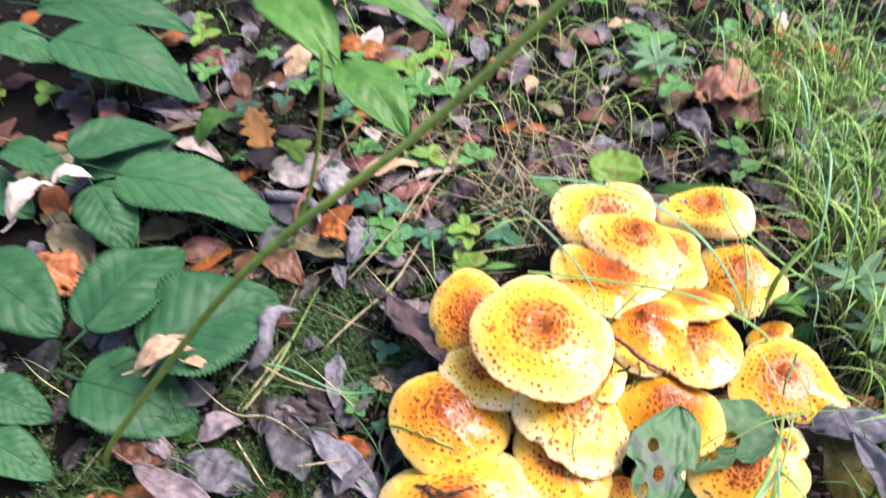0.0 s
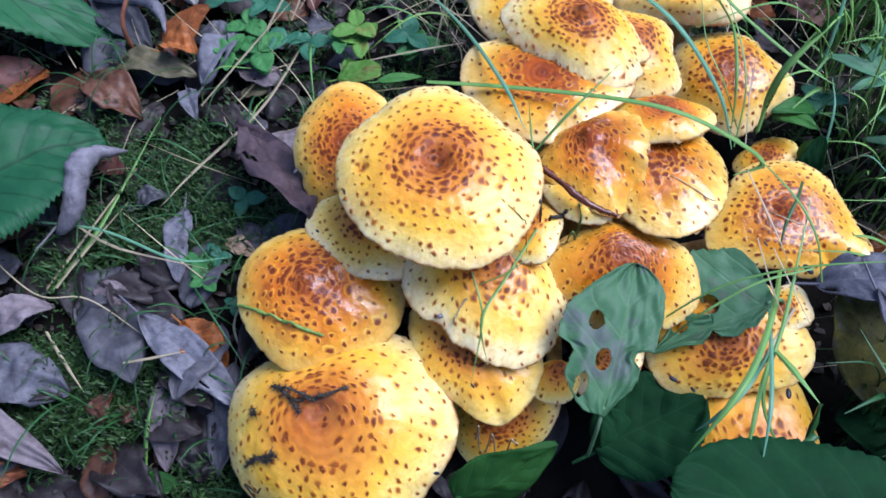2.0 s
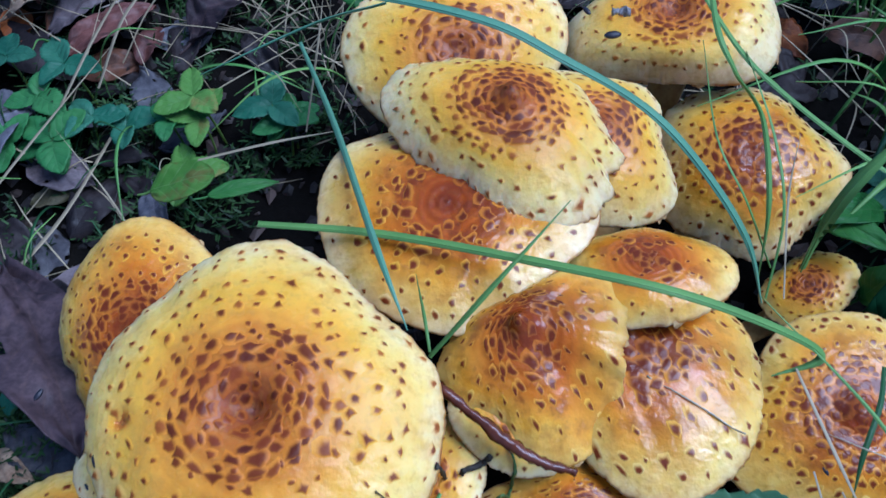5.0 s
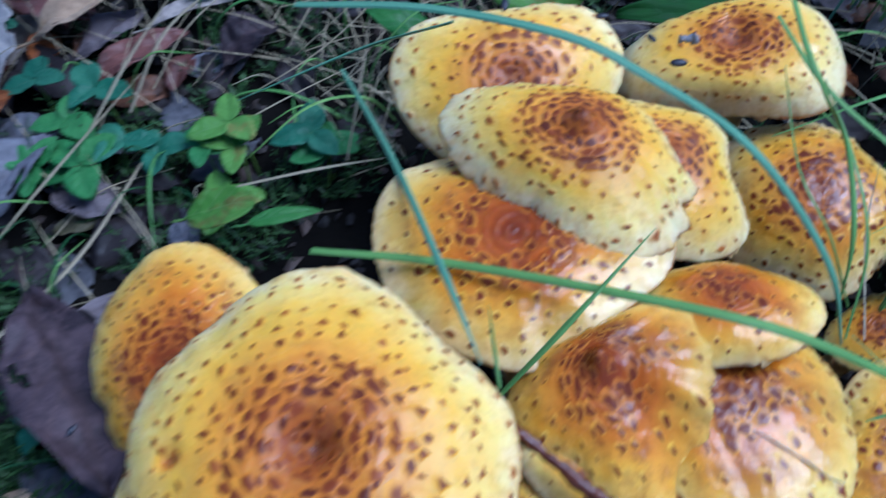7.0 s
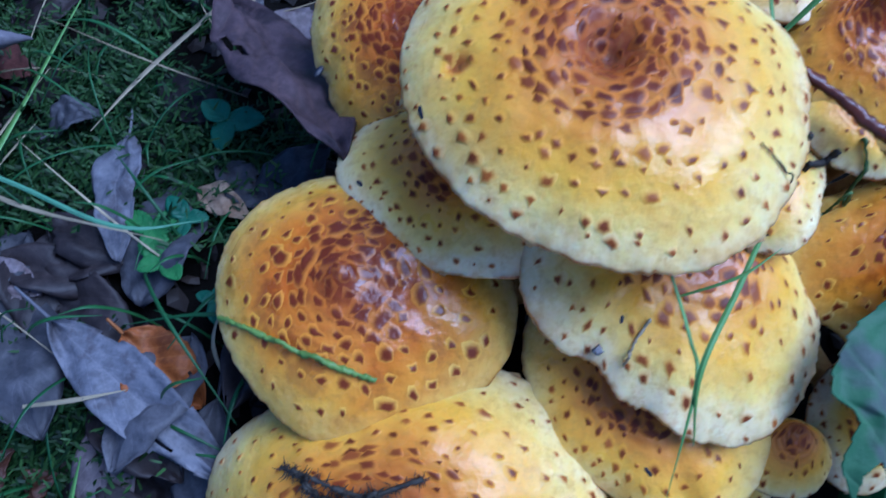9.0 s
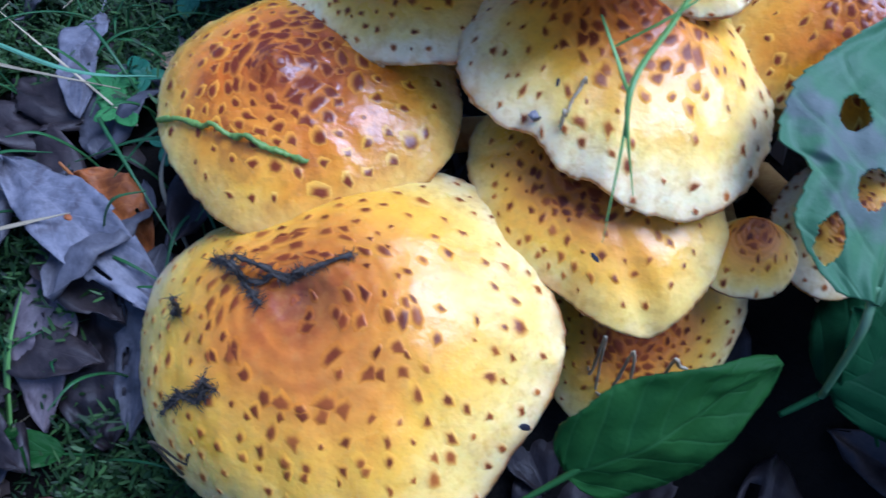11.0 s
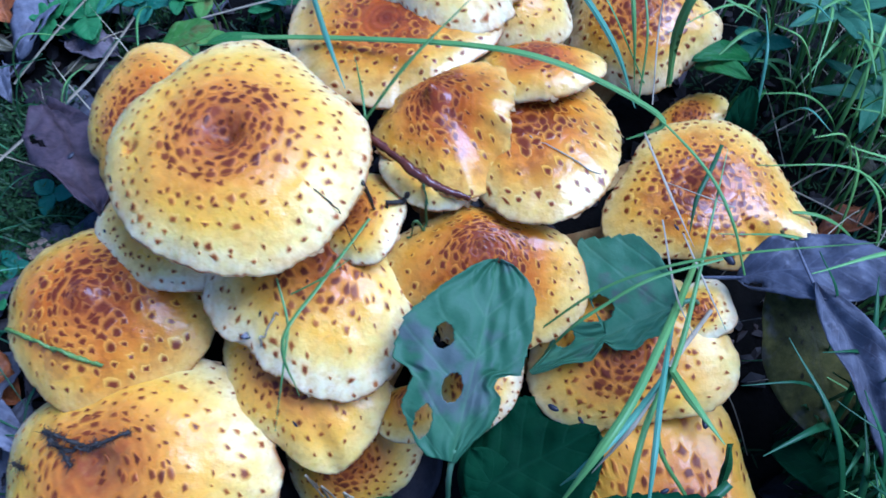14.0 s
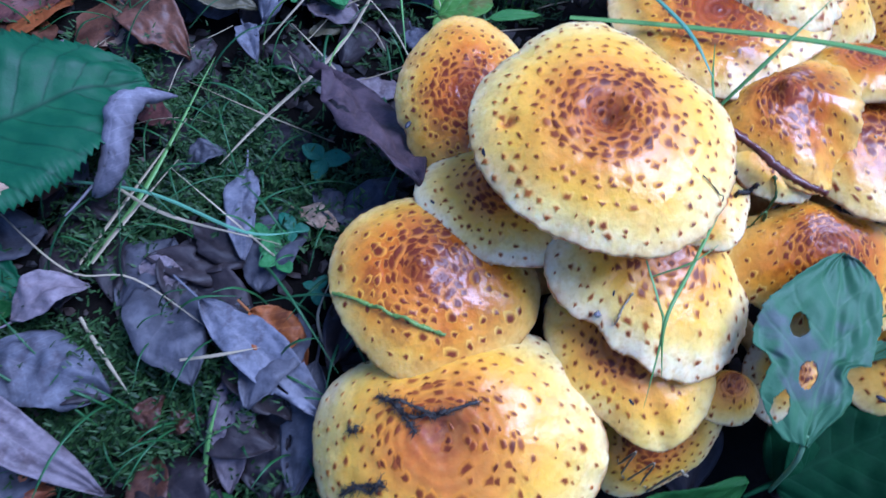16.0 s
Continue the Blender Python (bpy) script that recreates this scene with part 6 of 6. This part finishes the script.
def moss():
    rnd = random.Random(21)
    verts, faces = [], []
    made = 0
    while made < 19000:
        x, y = (rnd.gauss(-0.10, 0.10), rnd.gauss(0.25, 0.10)) if made < 12000 else (rnd.uniform(-0.35, 0.5), rnd.uniform(0.1, 0.8))
        made += 1
        if cover(x, y) or noise.noise(Vector((x * 22, y * 22, 4))) + 0.5 * noise.noise(Vector((x * 60, y * 60, 9))) < 0.04:
            continue
        p = Vector((x, y, height(x, y)))
        tall = rnd.uniform(0.008, 0.022) * (1.6 if rnd.random() < 0.15 else 1.0)
        lean = Vector((rnd.uniform(-1.6, 1.6), rnd.uniform(-1.6, 1.6), 1.0)).normalized() * tall
        for k in range(9):
            t = (k + 0.6) / 9
            a = rnd.uniform(0, 6.28)
            o = p + lean * t
            d = Vector((math.cos(a), math.sin(a), 0.55)) * rnd.uniform(0.0026, 0.0068) * (1.15 - 0.6 * t)
            s = Vector((-math.sin(a), math.cos(a), 0)) * rnd.uniform(0.00022, 0.00050)
            n = len(verts)
            verts += [o + s, o - s, o + d * 0.6 - s * 1.1, o + d, o + d * 0.6 + s * 1.1]
            faces.append((n, n + 1, n + 2, n + 3, n + 4))
    ob = new("moss", mesh_of("moss", verts, faces, False))
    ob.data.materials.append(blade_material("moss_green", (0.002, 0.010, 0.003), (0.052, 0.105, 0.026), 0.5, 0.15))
    tagged(ob, "low feathery green moss on the soil", "moss", kind="stuff")


def tufts(name, label, material_of, count, where, tall, wide, seed, droop=0.6):
    rnd = random.Random(seed)
    verts, faces = [], []
    for _ in range(count):
        x, y = where(rnd)
        if cover(x, y):
            continue
        z = height(x, y) - 0.002
        a = rnd.uniform(0, 6.28)
        long = tall * rnd.uniform(0.5, 1.25)
        out = Vector((math.cos(a), math.sin(a), 0))
        bend = droop * rnd.uniform(0.4, 1.5)
        base = Vector((x, y, z))
        pts = [base, base + out * long * 0.18 * bend + Vector((0, 0, long * 0.45)), base + out * long * 0.5 * bend + Vector((0, 0, long * (0.80 - 0.12 * bend))),
               base + out * long * 0.9 * bend + Vector((0, 0, long * (1.0 - 0.42 * bend)))]
        v, f = ribbon(pts, wide * rnd.uniform(0.6, 1.3), 0.2)
        n = len(verts)
        verts += v
        faces += [tuple(n + k for k in q) for q in f]
    ob = new(name, mesh_of(name, verts, faces))
    ob.data.materials.append(material_of)
    tagged(ob, label, "grass", kind="stuff")


def straws():
    rnd = random.Random(5)
    verts, faces = [], []
    for k in range(520):
        x, y = (rnd.gauss(0.07, 0.08), rnd.gauss(0.47, 0.07)) if k < 200 else (rnd.gauss(0.36, 0.09), rnd.uniform(0.2, 0.7)) if k < 400 else (rnd.uniform(-0.35, 0.6), rnd.uniform(0.12, 0.95))
        if cover(x, y):
            continue
        a, long = rnd.uniform(0, 3.14), rnd.uniform(0.02, 0.09)
        d = Vector((math.cos(a), math.sin(a), rnd.uniform(-0.05, 0.3))) * long
        p = Vector((x, y, height(x, y) + rnd.uniform(0.004, 0.012)))
        v, f = ribbon([p, p + d * 0.5 + Vector((rnd.uniform(-1, 1), rnd.uniform(-1, 1), 0.6)) * long * 0.1, p + d], rnd.uniform(0.00035, 0.0008), 0.4)
        n = len(verts)
        verts += v
        faces += [tuple(n + q for q in w) for w in f]
    ob = new("dry_grass", mesh_of("dry_grass", verts, faces))
    ob.data.materials.append(BLADE["straw"][0])
    tagged(ob, "thin dry grass stems strewn over the litter", "grass", kind="stuff")


def crumbs():
    """Crumbs of bark and rotten leaf on the soil."""
    rnd = random.Random(33)
    verts, faces = [], []
    for k in range(5200):
        x, y = (rnd.uniform(-0.28, 0.42), rnd.uniform(0.08, 0.62)) if k < 3600 else (rnd.uniform(-0.6, 0.8), rnd.uniform(0.05, 1.1))
        s = rnd.uniform(0.0012, 0.0055)
        if y < 0.2 and 0.03 < x < 0.4:
            continue
        c = Vector((x, y, height(x, y) + 0.3 * s))
        m = Euler((rnd.uniform(-0.6, 0.6), rnd.uniform(-0.6, 0.6), rnd.uniform(0, 6.28))).to_matrix()
        n = len(verts)
        for px, py, pz in ((1, 0, 0), (0.3, 0.7, 0.15), (-0.8, 0.5, 0), (-0.9, -0.4, 0.1), (0.4, -0.7, 0), (0, 0, 0.35)):
            verts.append(c + m @ Vector((px * s * rnd.uniform(0.7, 1.3), py * s * rnd.uniform(0.5, 1.2), pz * s)))
        faces += [(n, n + 1, n + 5), (n + 1, n + 2, n + 5), (n + 2, n + 3, n + 5), (n + 3, n + 4, n + 5), (n + 4, n, n + 5)]
    m, nt, sh = material("crumb")
    isl = nt.nodes.new("ShaderNodeNewGeometry").outputs["Random Per Island"]
    nt.links.new(ramp(nt, isl, [(0.0, (0.008, 0.006, 0.005)), (0.5, (0.018, 0.012, 0.009)), (0.85, (0.04, 0.026, 0.018)), (1.0, (0.09, 0.06, 0.045))]), sh.inputs["Base Color"])
    sh.inputs["Roughness"].default_value = 0.7
    ob = new("litter_crumbs", mesh_of("litter_crumbs", verts, faces, False))
    ob.data.materials.append(m)
    tagged(ob, "crumbs of bark and rotten leaf on the soil", "litter", kind="stuff")


def loose_leaves():
    """Dead leaves lying all over the floor, each an object of its own."""
    rnd = random.Random(12)
    kinds = ["brown", "red_brown", "dark", "dark_grey", "grey_pink", "brown_purple", "dark", "tan", "orange", "olive", "pale", "grey", "dark", "brown"]
    protos = []
    for k, kind in enumerate(kinds):
        for s in (0, 1):
            long = rnd.uniform(0.030, 0.052)
            me = sheet(kind, Vector((0, 0, 0)), Vector((long, 0, 0)), long * rnd.uniform(0.42, 0.62), rnd.uniform(0.04, 0.16), rnd.uniform(0.05, 0.4), 40 + 2 * k + s, 0, 18, 11)
            protos.append((kind, me))
    made = 0
    while made < 240:
        x, y = (rnd.uniform(-0.34, 0.46), rnd.uniform(0.10, 0.66)) if made < 100 else (rnd.uniform(-0.4, 0.6), rnd.uniform(0.42, 0.8)) if made < 128 else (rnd.uniform(-0.3, 0.5), rnd.uniform(0.30, 0.75)) if made < 172 else (rnd.uniform(-0.17, 0.03), rnd.uniform(0.15, 0.45))
        if cover(x, y):
            continue
        made += 1
        kind, me = protos[rnd.randrange(len(protos))]
        if made < 60:
            kind, me = protos[2 * rnd.choice([2, 3, 6, 12]) + rnd.randrange(2)]
        elif made > 172:
            kind, me = protos[2 * rnd.choice([2, 3, 6, 12, 3]) + rnd.randrange(2)]
        elif made > 128:
            kind, me = protos[2 * rnd.choice([3, 4, 10, 11, 1, 3]) + rnd.randrange(2)]
        ob = new("dead_leaf", me)
        ob.matrix_basis = pose(x, y, height(x, y) + rnd.uniform(0.001, 0.007), rnd.uniform(-16, 16), rnd.uniform(-14, 10), rnd.uniform(0, 360))
        s = rnd.uniform(0.55, 1.0)
        ob.scale = (s, s, s)
        tagged(ob, LEAF[kind][7], "leaf", "leaf litter")
        solid(ob)
    # blackish, grey and brown dead leaves under the caps and the broad leaves
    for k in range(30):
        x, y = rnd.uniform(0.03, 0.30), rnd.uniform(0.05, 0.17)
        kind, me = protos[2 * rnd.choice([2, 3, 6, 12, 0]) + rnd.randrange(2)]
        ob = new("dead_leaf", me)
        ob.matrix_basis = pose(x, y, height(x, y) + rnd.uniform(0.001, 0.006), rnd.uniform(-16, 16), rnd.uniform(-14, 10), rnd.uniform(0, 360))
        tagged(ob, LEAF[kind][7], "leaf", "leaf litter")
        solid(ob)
    # the litter further off, past counting
    verts, faces, index, al, ac = [], [], [], [], []
    small = [sheet(k, Vector((0, 0, 0)), Vector((0.045, 0, 0)), 0.024, 0.1, 0.2, 90 + i, 0, 9, 6) for i, k in enumerate(kinds)]
    for _ in range(3200):
        r, a = 0.22 + abs(rnd.gauss(0, 0.85)), rnd.uniform(0, 6.2832)
        x, y = 0.12 + r * math.cos(a), 0.32 + r * math.sin(a)
        if cover(x, y) or (r < 0.30 and rnd.random() < 0.4) or (-0.3 < x < 0.5 and -0.1 < y < 0.3):
            continue
        k = rnd.randrange(len(kinds))
        m = pose(x, y, height(x, y) + rnd.uniform(0.002, 0.010), rnd.uniform(-22, 22), rnd.uniform(-22, 14), rnd.uniform(0, 360)) @ Matrix.Scale(rnd.uniform(0.5, 1.05), 4)
        n = len(verts)
        me = small[k]
        verts += [m @ v.co for v in me.vertices]
        faces += [tuple(n + q for q in p.vertices) for p in me.polygons]
        index += [k] * len(me.polygons)
        al += [a.value for a in me.attributes["along"].data]
        ac += [a.value for a in me.attributes["across"].data]
    me = mesh_of("leaf_litter", verts, faces)
    attribute(me, "along", al)
    attribute(me, "across", ac)
    for k in kinds:
        me.materials.append(LEAF[k][0])
    me.polygons.foreach_set("material_index", index)
    tagged(new("leaf_litter", me), "brown and grey dead leaves covering the forest floor", "leaf litter", kind="stuff")


def undergrowth():
    """Small three-leaved plants growing further back."""
    rnd = random.Random(77)
    for k in range(112):
        x, y = (rnd.uniform(-0.45, 0.6), rnd.uniform(0.48, 1.05)) if k < 80 else (rnd.uniform(-0.45, 0.0), rnd.uniform(0.46, 0.85))
        kind = rnd.choice(["seedling", "seedling_light", "seedling_dark", "seedling"])
        seedling(kind, (x, y, height(x, y) + rnd.uniform(0.012, 0.03)), rnd.uniform(0.009, 0.017 if k < 46 else 0.022), rnd.uniform(0, 360), 300 + k)


undergrowth()
moss()
crumbs()
straws()
loose_leaves()
tufts("grass", "green grass tufts beside the mushrooms", BLADE["tuft"][0], 800, lambda r: (0.29 + abs(r.gauss(0, 0.11)), r.uniform(0.10, 0.66)), 0.11, 0.0015, 3, 0.55)
tufts("grass", "blue-green grass among the litter", BLADE["green_blue"][0], 130, lambda r: (r.uniform(0.25, 0.58), r.uniform(0.2, 0.8)), 0.12, 0.0018, 4, 0.6)
tufts("grass", "short grass behind the mushrooms", BLADE["tuft"][0], 520, lambda r: (r.gauss(0.18, 0.16), r.gauss(0.66, 0.14)), 0.05, 0.0012, 6, 0.9)
tufts("grass", "fine dry grass behind the caps", BLADE["straw"][0], 70, lambda r: (r.gauss(0.09, 0.07), r.gauss(0.48, 0.06)), 0.05, 0.0005, 8, 0.7)
tufts("grass", "fine dry grass among the green tufts", BLADE["straw"][0], 120, lambda r: (0.28 + abs(r.gauss(0, 0.10)), r.uniform(0.2, 0.65)), 0.06, 0.0006, 10, 0.8)
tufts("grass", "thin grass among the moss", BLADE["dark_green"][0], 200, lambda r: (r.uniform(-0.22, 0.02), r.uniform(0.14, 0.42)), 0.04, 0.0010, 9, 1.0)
tufts("grass", "darker grass among the tufts", BLADE["green"][0], 380, lambda r: (0.29 + abs(r.gauss(0, 0.12)), r.uniform(0.15, 0.66)), 0.075, 0.0019, 11, 0.6)
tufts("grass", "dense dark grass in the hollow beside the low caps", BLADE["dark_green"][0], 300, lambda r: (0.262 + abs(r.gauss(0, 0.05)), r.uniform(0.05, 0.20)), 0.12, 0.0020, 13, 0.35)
